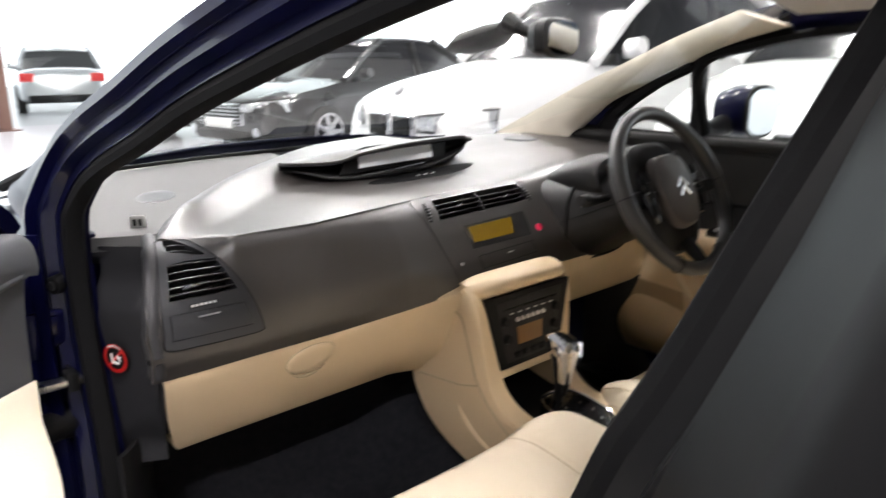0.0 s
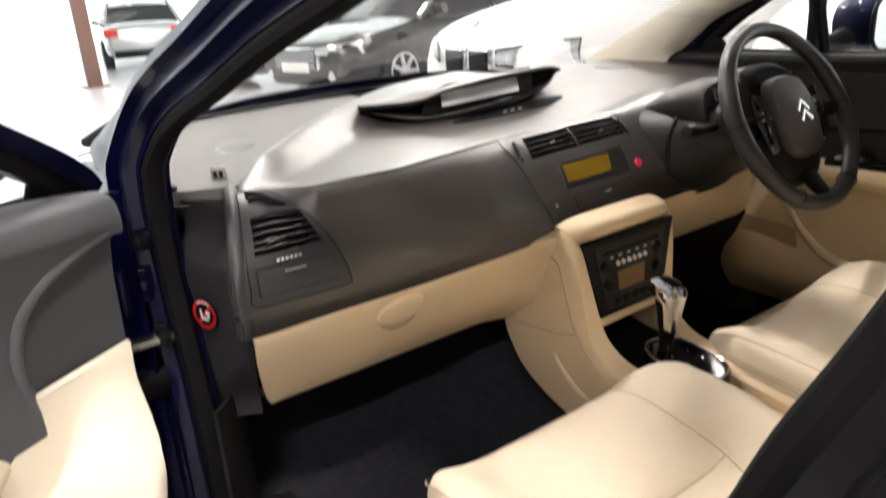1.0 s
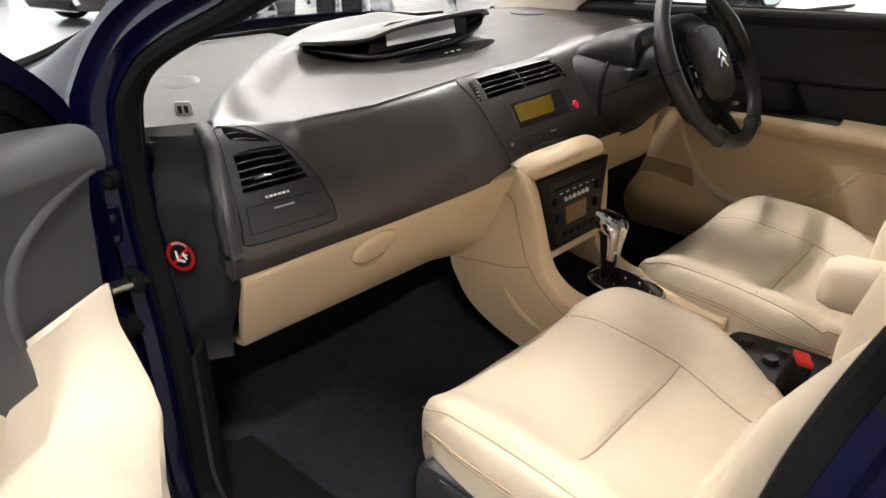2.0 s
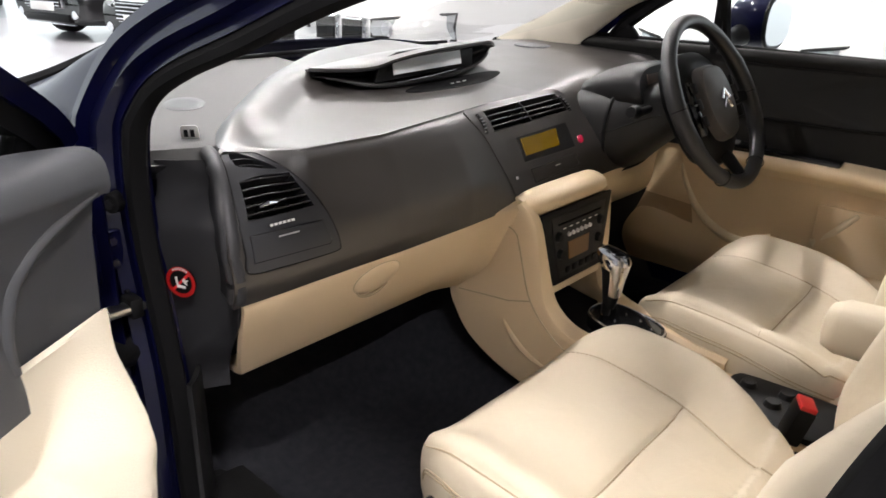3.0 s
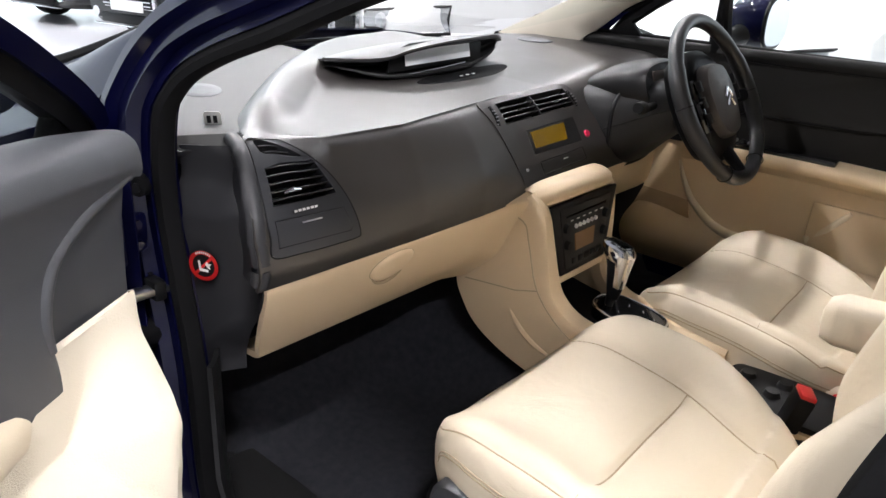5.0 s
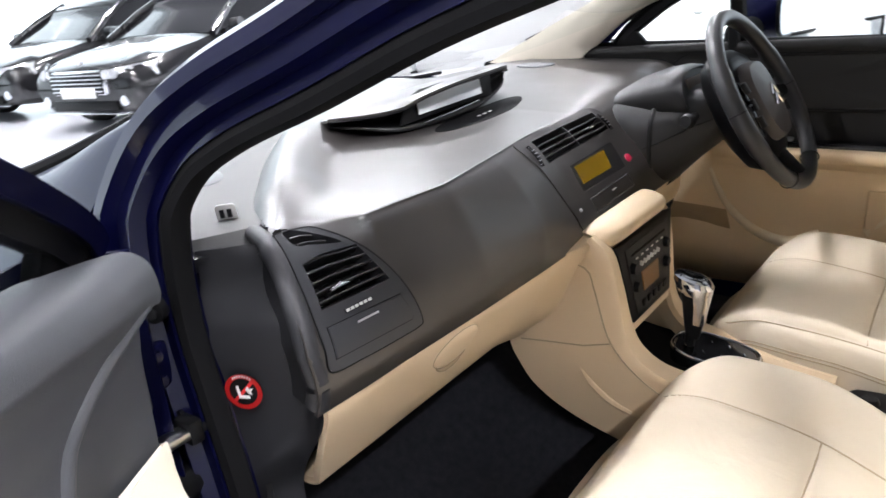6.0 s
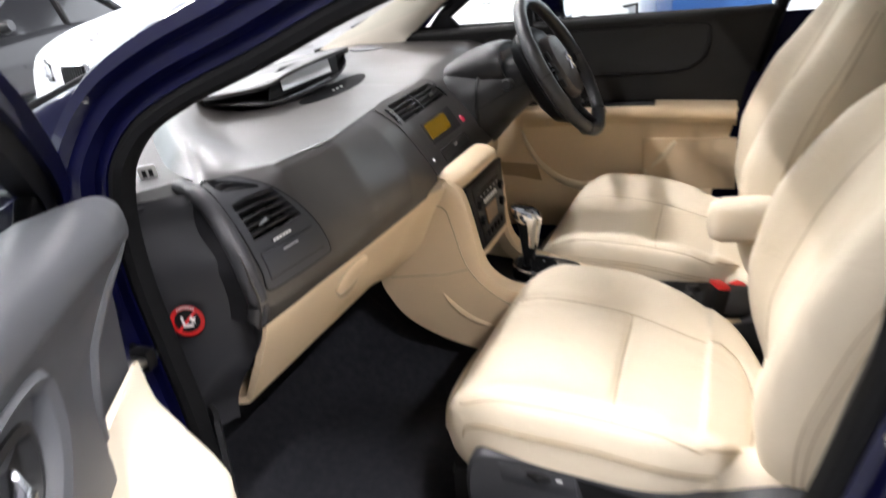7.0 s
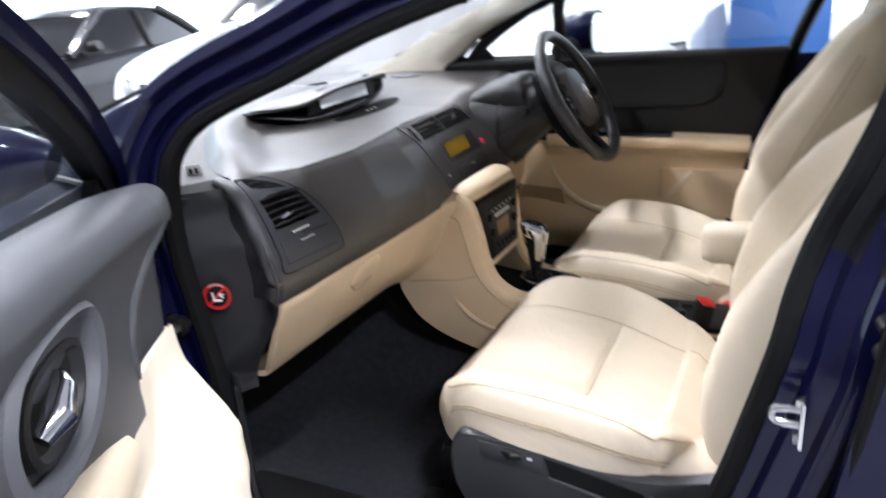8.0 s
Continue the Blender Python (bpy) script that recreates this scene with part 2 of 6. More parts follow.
def unseen_ceiling_light():
    t = thing("unseen_ceiling_light", "unseen long white ceiling light with glowing diffuser, added to light the cabin", "ceiling light", "showroom ceiling lights")
    part("frame", box(-0.78, -0.12, 0.02, 0.78, 0.12, 0.08, 0.01), WHITEINK, t)
    part("diffuser", box(-0.75, -0.09, 0.0, 0.75, 0.09, 0.019), PANELLIGHT, t, smooth=0)
    return t


lamp = unseen_ceiling_light()
# Unseen lamps: front row shapes the driver's seat shadow, rear ones brighten the door.
spots = [(x, y) for x in (0.5, 6.3) for y in (2.8, 6.3, 9.8)] + [(-5.0, 2.8), (-2.2, -2.6), (0.2, -4.2), (-5.0, -5.0)]
lamp.matrix_world = pose(spots[0][0], spots[0][1], 5.92)
for x, y in spots[1:]:
    copy_thing(lamp, pose(x, y, 5.92))

pole = thing("steel_column", "slim brown painted steel column on showroom floor", "column")
part("shaft", box(1.55, 13.3, 0.02, 1.77, 13.52, 6.0, 0.01), POLEM, pole)
part("base_plate", box(1.45, 13.2, 0.0, 1.87, 13.62, 0.02, 0.004), POLEM, pole)
board = thing("blue_board", "blue painted free-standing display board", "board")
part("panel", box(5.5, -0.80, 0.12, 5.56, 0.0, 1.06, 0.008), BLUEP, board)
for y in (-0.7, -0.1):
    part("foot", box(5.3, y - 0.03, 0.0, 5.76, y + 0.03, 0.12, 0.005), STEEL, board)


# ==== background cars ====
def wheel_part(parent, x, y, r=0.32):
    t = part("wheel", tube([(x - 0.1, y, r), (x - 0.09, y, r), (x + 0.09, y, r), (x + 0.1, y, r)], [r - 0.02, r, r, r - 0.02], 40), TYRE, parent)
    s = 1 if x > 0 else -1
    rim = bmesh.new()
    tube([(x + s * 0.095, y, r), (x + s * 0.104, y, r)], [r * 0.7, r * 0.68], 40, bm=rim)
    part("rim_well", rim, BLACK, t)
    bm = bmesh.new()
    ring = [(x + s * 0.11, y + r * 0.68 * math.cos(a), r + r * 0.68 * math.sin(a)) for a in [2 * math.pi * i / 40 for i in range(40)]]
    tube(ring, 0.014, 8, bm=bm, closed=True, up=(1, 0, 0))
    for i in range(7):
        a = 2 * math.pi * i / 7
        tube([(x + s * 0.108, y, r), (x + s * 0.112, y + r * 0.67 * math.cos(a), r + r * 0.67 * math.sin(a))], [0.034, 0.022], 8, bm=bm, up=(1, 0, 0))
    part("rim", bm, SILVER, t)


def saloon(name, label, paint, twin_grille, high=1.0, rear_lamps=False):
    """A parked car of local length along y, nose towards -y, centred on x."""
    c = thing(name, label, "car", "parked showroom cars")
    # body below the belt: nose to tail, each ring one station
    st = [(-0.00, 0.72, 0.30, 0.60), (0.10, 0.80, 0.22, 0.70), (0.45, 0.87, 0.20, 0.80), (0.95, 0.90, 0.20, 0.88), (1.30, 0.90, 0.20, 0.93), (2.2, 0.91, 0.20, 0.96), (3.4, 0.90, 0.20, 0.98), (4.1, 0.87, 0.22, 0.98), (4.4, 0.80, 0.26, 0.92), (4.5, 0.72, 0.34, 0.82)]
    rings = []
    for s in spl([(a, b, d) for a, b, cc, d in st], 40):
        y, w, zt = s
        zb = interp(y, [a for a, *_ in st], [q[2] for q in st])
        zt *= high
        prof = [(0, zb), (w * 0.8, zb), (w * 0.96, zb + 0.08), (w, zb + 0.2), (w, lerp(zb, zt, 0.6)), (w * 0.97, lerp(zb, zt, 0.85)), (w * 0.9, zt - 0.02), (w * 0.6, zt + 0.015), (0, zt + 0.03)]
        rings.append([Vector((x, y, z)) for x, z in prof] + [Vector((-x, y, z)) for x, z in prof[-2:0:-1]])
    part("body", loft(rings), paint, c, smooth=40)
    # cabin: glass band and roof
    roofz = 1.43 * high
    gl = [(1.25, 0.80, 0.93 * high), (1.75, 0.72, 1.2 * high), (2.15, 0.62, roofz - 0.02), (3.3, 0.62, roofz - 0.02), (3.75, 0.70, 1.2 * high), (4.1, 0.78, 0.98 * high)]
    bm = bmesh.new()
    gr = []
    for y, w, z in spl(gl, 24):
        zb = 0.9 * high
        gr.append([Vector((-0.84, y, zb)), Vector((-w, y, z)), Vector((-w * 0.6, y, z + 0.02)), Vector((0, y, z + 0.03)), Vector((w * 0.6, y, z + 0.02)), Vector((w, y, z)), Vector((0.84, y, zb))])
    part("glasshouse", loft(gr, closed=True, bm=bm), GLOSSB, c)
    rf = []
    for y, w, z in spl(gl, 24)[7:17]:
        rf.append([Vector((-w - 0.02, y, z - 0.03)), Vector((-w * 0.9, y, z + 0.025)), Vector((0, y, z + 0.05)), Vector((w * 0.9, y, z + 0.025)), Vector((w + 0.02, y, z - 0.03)), Vector((0, y, z))])
    part("roof", loft(rf), paint, c)
    for s in (-1, 1):
        for (a, b) in (((1.22, 0.84, 0.92), (2.15, 0.64, 1.42)), ((4.12, 0.80, 0.97), (3.3, 0.64, 1.42))):
            part("pillar", tube([(s * a[1], a[0], a[2] * high), (s * lerp(a[1], b[1], 0.5), lerp(a[0], b[0], 0.5), (lerp(a[2], b[2], 0.5) + 0.03) * high), (s * b[1], b[0], b[2] * high)], 0.045, 10), paint, c)
        part("pillar", tube([(s * 0.83, 2.75, 0.93 * high), (s * 0.64, 2.8, 1.4 * high)], 0.04, 8), BLACK, c)
        def lens(u, v, o=0.0):
            return Vector((s * lerp(0.40, 0.86, u), lerp(0.0, 0.36, u ** 1.4) - 0.045 - o - 0.02 * math.sin(math.pi * v), lerp(*((0.70, 0.84) if twin_grille else (0.585, 0.72)), v) - 0.03 * (1 - u) * v + 0.03 * u * v))
        hm = part("headlamp", sheet(lens, 10, 6, 0.01), LAMPG, c, "clear headlamp")
        part("lamp_edge", tube([lens(u, 1.0, 0.008) for u in np.linspace(0, 1, 8)] + [lens(1.0, 0.5, 0.008)] + [lens(u, 0.0, 0.008) for u in np.linspace(1, 0, 8)], 0.010, 6, closed=True), DGREY, hm)
        for u in (0.28, 0.6):
            part("lamp_eye", tube([lens(u, 0.45, 0.004), lens(u, 0.45, 0.03)], [0.05, 0.042], 18), SILVER, hm)
        part("door_mirror", tube([(s * 0.86, 1.55, 0.97 * high), (s * 0.95, 1.5, 1.0 * high), (s * 1.05, 1.5, 1.02 * high)], [0.04, 0.08, 0.06], 12), paint, c)
        part("fog_lamp", tube([(s * 0.6, 0.02, 0.36), (s * 0.6, -0.012, 0.36)], 0.055, 16), CHROME, c)
        if rear_lamps:
            part("tail_lamp", box(s * 0.55, 4.40, 0.7, s * 0.84, 4.52, 0.88, 0.02), RED, c)
        for y in (0.85, 3.6):
            wheel_part(c, s * 0.83, y)
    if rear_lamps:
        part("bumper_insert", box(-0.7, 4.42, 0.26, 0.7, 4.54, 0.42, 0.02), BLACK, c)
    if twin_grille:
        for s in (-1, 1):
            z0, z1 = 0.62, 0.81
            g = part("grille", box(s * 0.04, -0.055, z0, s * 0.30, 0.06, z1, 0.03), CHROME, c)
            part("grille_mesh", box(s * 0.055, -0.062, z0 + 0.015, s * 0.285, -0.04, z1 - 0.015, 0.006), BLACK, g)
            for i in range(9):
                x = s * (0.068 + i * 0.0255)
                part("slat", box(x - 0.004, -0.068, z0 + 0.018, x + 0.004, -0.06, z1 - 0.018), DGREY, g, smooth=0)
    else:
        g = part("grille", box(-0.42, -0.055, 0.42, 0.42, 0.06, 0.68, 0.04), CHROME, c)
        part("grille_mesh", box(-0.39, -0.062, 0.44, 0.39, -0.04, 0.66, 0.006), BLACK, g)
        for i in range(5):
            z = 0.47 + i * 0.042
            part("slat", box(-0.385, -0.072, z - 0.007, 0.385, -0.06, z + 0.007), CHROME, g, smooth=0)
    part("air_intake", box(-0.5, -0.03, 0.25, 0.5, 0.06, 0.36, 0.02), BLACK, c)
    part("lower_trim", box(-0.62, -0.045, 0.222, 0.62, 0.0, 0.24, 0.006), CHROME, c)
    part("plate", box(-0.26, -0.075, 0.40, 0.26, -0.06, 0.51, 0.004), WHITEINK, c, "pale blank number plate")
    part("badge", tube([(0, 0.05, 0.76 * high), (0, 0.03, 0.775 * high)], 0.04, 16), SILVER, c)
    return c


def park(ob, x, y, hx, hy):
    """Set the nose at (x, y), pointing along (hx, hy)."""
    ob.matrix_world = Matrix.Translation((x, y, 0)) @ Matrix.Rotation(math.atan2(hx, -hy), 4, "Z")


park(saloon("saloon_car", "black saloon car with chrome slatted grille on showroom floor", BLACKP, False), 2.85, 7.45, -0.98, -0.20)
park(saloon("saloon_car", "black saloon car parked further back behind another", BLACKP, False), 2.9, 10.3, -0.98, -0.20)
park(saloon("off_road_car", "white tall car with twin upright grilles in showroom", WHITEP, True, 1.27), 2.36, 3.45, -0.99, 0.12)
park(saloon("off_road_car", "white tall car nose-on beside the driver window", WHITEP, True, 1.27), 3.0, 0.91, -1.0, 0.0)
park(saloon("hatchback_car", "silver car with red tail lamps seen from behind", SILVERP, False, 1.0, True), 4.4, 21.0, 0.2, 0.98)


# ==== blue car: shell ====
def ax(z):
    """Distance from the middle to the side of the car at a height."""
    return 0.755 - max(0.0, z - 1.0) * 0.36


def axb(y, z):
    """The same, drawn in at the top of the centre pillar."""
    return ax(z) - 0.060 * sstep(-0.58, -0.66, y) * sstep(0.80, 0.95, z)


LOOP = [(0.195, 0.36), (0.205, 0.60), (0.226, 0.74), (0.242, 0.85), (0.238, 0.95), (0.205, 1.03), (0.14, 1.073), (0.02, 1.118), (-0.10, 1.166), (-0.22, 1.203), (-0.36, 1.242), (-0.5, 1.275), (-0.65, 1.304), (-0.755, 1.314), (-0.793, 1.283), (-0.778, 1.235), (-0.746, 1.14), (-0.716, 1.05), (-0.679, 0.96), (-0.652, 0.88), (-0.635, 0.80), (-0.588, 0.62), (-0.54, 0.48), (-0.48, 0.40), (-0.38, 0.36), (-0.2, 0.345), (0.0, 0.34), (0.13, 0.335)]


def loop_sweep(side, prof, lo=0.0, hi=1.0, n=160, pts=None):
    """Carry a profile [(away from the opening, outwards)] round the door opening."""
    pts = pts or LOOP
    P = spl([(0, y, z) for y, z in pts], n, closed=True)
    rings = []
    for i in range(n):
        t = (P[(i + 1) % n] - P[i - 1]).normalized()
        nn = Vector((0, -t.z, t.y))
        c = Vector((0, -0.25, 0.8))
        if nn.dot(P[i] - c) < 0:
            nn = -nn
        rings.append([P[i] + nn * a + Vector((side * (axb(P[i].y, P[i].z + nn.z * a) + b), 0, 0)) for a, b in prof])
    a, b = int(lo * n), int(hi * n)
    if hi - lo >= 1:
        return loft(rings, close_path=True)
    return loft([rings[i % n] for i in range(a, b + 1)])


shell = thing("blue_car_body", "dark blue hatchback body with open front door aperture", "car")
for s in (-1,):
    part("door_seal", loop_sweep(s, [(-0.009, -0.004), (-0.004, 0.008), (0.006, 0.012), (0.018, 0.008), (0.016, -0.012), (0.0, -0.02), (-0.008, -0.014)]), RUBBER, shell, "black rubber door seal")
    FLANGE = [(0.012, -0.03), (0.016, 0.012), (0.034, 0.012), (0.040, 0.030), (0.062, 0.030), (0.070, 0.046), (0.088, 0.044), (0.098, 0.03), (0.10, -0.03)]
    part("door_frame", loop_sweep(s, FLANGE, 105 / 160, 1 + 80 / 160), BLUE, shell, "dark blue painted metal frame")
    part("upper_frame", loop_sweep(s, FLANGE, 80 / 160, 105 / 160), BLACK, shell, "black upper pillar edge")
# side skin of the body, roof rail to sill, past the frame
WS = [(0.80, 0.965), (0.60, 1.010), (0.42, 1.062), (0.22, 1.130), (0.04, 1.202), (-0.10, 1.266), (-0.24, 1.328)]
for s in (-1, 1):
    # A-pillar outer panel, from the frame to the windscreen edge
    def apil(u, v, s=s):
        a = spl([(0, 0.36, 0.97), (0, 0.27, 1.085), (0, 0.17, 1.13), (0, 0.04, 1.178), (0, -0.08, 1.224), (0, -0.20, 1.262), (0, -0.34, 1.297)], 25)[round(u * 24)]
        b = spl([(0, 0.60, 1.000), (0, 0.44, 1.050), (0, 0.32, 1.094), (0, 0.18, 1.146), (0, 0.04, 1.205), (0, -0.10, 1.266), (0, -0.23, 1.328)], 25)[round(u * 24)]
        if s > 0:
            a = spl([(0, 0.43, 1.010), (0, 0.33, 1.09), (0, 0.20, 1.155), (0, 0.06, 1.215), (0, -0.06, 1.26), (0, -0.20, 1.295), (0, -0.30, 1.315)], 25)[round(u * 24)]
            b = spl([(0, 0.66, 1.04), (0, 0.50, 1.10), (0, 0.36, 1.16), (0, 0.20, 1.22), (0, 0.05, 1.28), (0, -0.09, 1.32), (0, -0.22, 1.345)], 25)[round(u * 24)]
        q = a.lerp(b, v)
        bulge = 0.045 - 0.012 * math.cos(math.pi * v) - 0.06 * v * v
        return Vector((s * (ax(q.z) + bulge), q.y, q.z))
    part("front_pillar", sheet(apil, 24, 10, 0.004), BLUE, shell)
    part("screen_trim", tube([(s * (ax(z) - 0.02), y, z) for _, y, z in spl([(0, a, b) for a, b in WS], 30)], 0.012, 8), RUBBER, shell, "black windscreen edge trim")

def roof(u, v):
    y = lerp(-0.22, -2.4, v)
    w = lerp(-1, 1, u)
    half = 0.60
    z = 1.345 + 0.05 * (1 - w * w) + 0.03 * math.sin(min(1, v * 1.6) * math.pi / 2) - 0.06 * max(0, v - 0.6)
    return Vector((w * half, y, z))
part("roof", sheet(roof, 20, 20, 0.004), BLUE, shell)
part("headlining", sheet(lambda u, v: roof(u, v) - Vector((0, 0, 0.035)), 20, 20, 0.004), HEADL, shell, "pale grey cloth headlining")
for s in (-1, 1):
    part("roof_rail", tube([(s * (ax(1.32) + 0.005), y, z) for _, y, z in spl([(0, -0.2, 1.315), (0, -0.5, 1.335), (0, -1.0, 1.35), (0, -1.8, 1.33), (0, -2.3, 1.25)], 20)], 0.045, 12), BLUE, shell)


def screen(u, v):
    w = lerp(-1, 1, u)
    a = spl([(0, y, z) for y, z in WS], 21)[round(v * 20)]
    fwd = 0.14 * (1 - w * w)
    return Vector((w * (ax(a.z) - 0.02), a.y + fwd * lerp(1, 0.6, v), a.z + 0.02 * (1 - w * w)))
p = part("windscreen", sheet(screen, 24, 20), GLASS, shell, "clear laminated windscreen glass")
p.visible_shadow = False
part("scuttle", sheet(lambda u, v: screen(u, 0) + Vector((0, 0.16 * v, -0.02 - 0.03 * v)), 24, 4, 0.006), BLACK, shell, "black plastic panel under the windscreen")
for x0, x1 in ((-0.1, 0.5), (-0.6, 0.0)):
    part("wiper", tube([Vector((x, 0.86 - 0.12 * (x / 0.7) ** 2, 0.978)) for x in np.linspace(x0, x1, 8)], 0.005, 6), BLACK, shell)

# bonnet and wings
def bonnet(u, v):
    w = lerp(-1, 1, u)
    y = lerp(1.0, 1.72, v)
    return Vector((w * lerp(0.72, 0.55, v), y - 0.25 * w * w * (1 - v) * 0.7 - 0.25 * w * w * v, lerp(0.97, 0.72, v ** 1.5) + 0.02 * (1 - w * w) - 0.05 * abs(w) ** 4))
part("bonnet", sheet(bonnet, 20, 14, 0.004), BLUE, shell)
for s in (-1, 1):
    def wing(u, v, s=s):
        y = lerp(0.345, 1.5, u)
        z = lerp(0.93, 0.30, v)
        x = 0.80 + 0.035 * math.sin(math.pi * min(1, v * 1.2)) - 0.16 * max(0, u - 0.55) ** 1.2
        top = lerp(0.955, 0.80, u ** 1.6)
        z = lerp(top, 0.30, v)
        x -= 0.09 * max(0, 0.15 - v) / 0.15
        return Vector((s * x, y, z))
    part("wing", sheet(wing, 20, 14, 0.004), BLUE, shell)
    part("hinge_pillar", box(s * 0.70, 0.29, 0.30, s * 0.79, 0.36, 0.955, 0.012), BLUE, shell)
# sill, floor, bulkhead
for s in (-1, 1):
    part("sill", box(s * 0.70, -0.75, 0.17, s * 0.835, 0.40, 0.305, 0.03), BLUE, shell)
    part("sill_cover", sheet(lambda u, v: Vector((s * lerp(0.755, 0.60, v), lerp(0.30, -0.80, u), 0.345 - 0.02 * math.cos(v * math.pi) - 0.045 * v)), 16, 8, 0.006), DGREY, shell, "dark grey plastic sill cover")
    part("sill_side", box(s * 0.62, -0.80, 0.17, s * 0.70, 0.35, 0.31, 0.01), DGREY, shell)


def carpet(u, v):
    x = lerp(-0.66, 0.66, u)
    y = lerp(-1.6, 0.60, v)
    z = 0.275 + 0.006 * math.sin(x * 23) * math.sin(y * 17)
    if y > 0.28:
        z += (y - 0.28) ** 1.2 * 1.1
    z += 0.10 * math.exp(-((x / 0.12) ** 4))
    return Vector((x, y, z))
part("carpet", sheet(carpet, 40, 50, 0.01), CARPET, shell, "black carpet in the footwell")
part("bulkhead", box(-0.72, 0.62, 0.25, 0.72, 0.66, 0.93), BLACK, shell, smooth=0)
for s in (-1, 1):
    def kick(u, v, s=s):
        z = lerp(0.27, 0.61, u)
        a, b = Vector((0.744, 0.190 - 0.06 * sstep(0.40, 0.27, z), z)), Vector((0.655, 0.34, z))
        m = Vector((0.700, 0.215, z))
        q = a.lerp(m, v).lerp(m.lerp(b, v), v)
        return Vector((s * q.x, q.y, q.z))
    part("kick_panel", sheet(kick, 16, 12, 0.008), DGREY, shell, "dark grey plastic kick panel")

# B-pillar on the open side: painted flange, black upper, striker
def bp(u, v):
    z = lerp(0.30, 1.26, u)
    yf = interp(z, [0.30, 0.48, 0.62, 0.80, 0.96, 1.05, 1.13, 1.21, 1.3], [-0.50, -0.555, -0.602, -0.652, -0.698, -0.736, -0.766, -0.790, -0.82])
    k = 0.075 * v
    out = interp(v, [0, 0.25, 0.3, 0.75, 0.8, 1], [0.005, 0.012, 0.03, 0.034, 0.046, 0.046])
    return Vector((-(axb(yf, z) + out), yf - k, z))
for s in (-1, 1):
    def bps(u, v, s=s, a=0.0, b=1.0):
        q = bp(lerp(a, b, u), v)
        return Vector((q.x if s < 0 else -q.x, q.y, q.z))
    part("centre_pillar", sheet(lambda u, v: bps(u, v, b=0.70), 20, 12, 0.004), BLUE, shell)
    part("centre_pillar_trim", sheet(lambda u, v: bps(u, v, a=0.70), 12, 12, 0.004), BLACK, shell, "black upper pillar trim")
    part("pillar_inner", tube([(s * 0.655, -0.64, 0.40), (s * 0.64, -0.73, 0.80), (s * 0.61, -0.80, 1.02)], [0.075, 0.07, 0.06], 14), DGREY, shell, "dark grey pillar cover")
    part("pillar_inner", tube([(s * 0.61, -0.80, 1.02), (s * 0.545, -0.86, 1.30)], [0.06, 0.055], 14), PILLART, shell, "beige pillar cover")
stk = part("striker", box(-0.819, -0.672, 0.732, -0.799, -0.667, 0.788, 0.002), STEEL, shell, "bright steel door striker")
part("striker_loop", tube(spl([(-0.809, -0.668, 0.776), (-0.809, -0.650, 0.7755), (-0.809, -0.641, 0.772), (-0.809, -0.641, 0.762), (-0.809, -0.650, 0.7585), (-0.809, -0.668, 0.758)], 20), 0.0045, 10), STEEL, stk)
for z in (0.744, 0.785):
    part("bolt", cyl((-0.809, -0.667, z - 0.003), (-0.809, -0.662, z - 0.003), 0.007, 0.006, n=6), STEEL, stk)
for z in (0.80, 0.77):
    part("rubber_stop", cyl((-0.80, -0.735, z + 0.08), (-0.822, -0.735, z + 0.08), 0.011, 0.008), BLACK, shell)
part("latch_bumper", cyl((-0.80, -0.70, 0.64), (-0.825, -0.70, 0.64), 0.02, 0.015), GLOSSB, shell)
# bolt, wiring boot and check strap on the hinge pillar
b = part("grommet", cyl((-0.765, 0.276, 0.886), (-0.784, 0.266, 0.886), 0.016, 0.014, bev=0.002), RUBBER, shell)
part("grommet_core", cyl((-0.783, 0.2665, 0.886), (-0.787, 0.2645, 0.886), 0.007), DGREY, b)
part("wiring_boot", tube([(-0.765, 0.285, 0.655), (-0.785, 0.278, 0.655), (-0.80, 0.27, 0.655), (-0.83, 0.26, 0.66), (-0.87, 0.25, 0.67)], [0.026, 0.030, 0.024, 0.027, 0.022], 14), BLACK, shell)
cs = part("check_strap", box(-0.90, 0.236, 0.728, -0.765, 0.262, 0.740, 0.003), STEEL, shell, "steel door check strap")
part("strap_block", box(-0.790, 0.234, 0.718, -0.770, 0.268, 0.750, 0.005), BLACK, cs)
for z in (0.718, 0.750):
    part("bolt", cyl((-0.776, 0.268, z), (-0.782, 0.266, z), 0.005, n=6), BLACK, cs)
for z in (0.57, 0.815):
    hg = part("door_hinge", box(-0.835, 0.272, z - 0.030, -0.770, 0.300, z + 0.030, 0.006), BLUE, shell)
    part("hinge_pin", cyl((-0.822, 0.262, z - 0.036), (-0.822, 0.262, z + 0.036), 0.010, bev=0.002), BLUE, hg)
    for dz in (-0.016, 0.016):
        part("bolt", cyl((-0.788, 0.274, z + dz), (-0.788, 0.266, z + dz), 0.007, n=6), BLUE, hg)

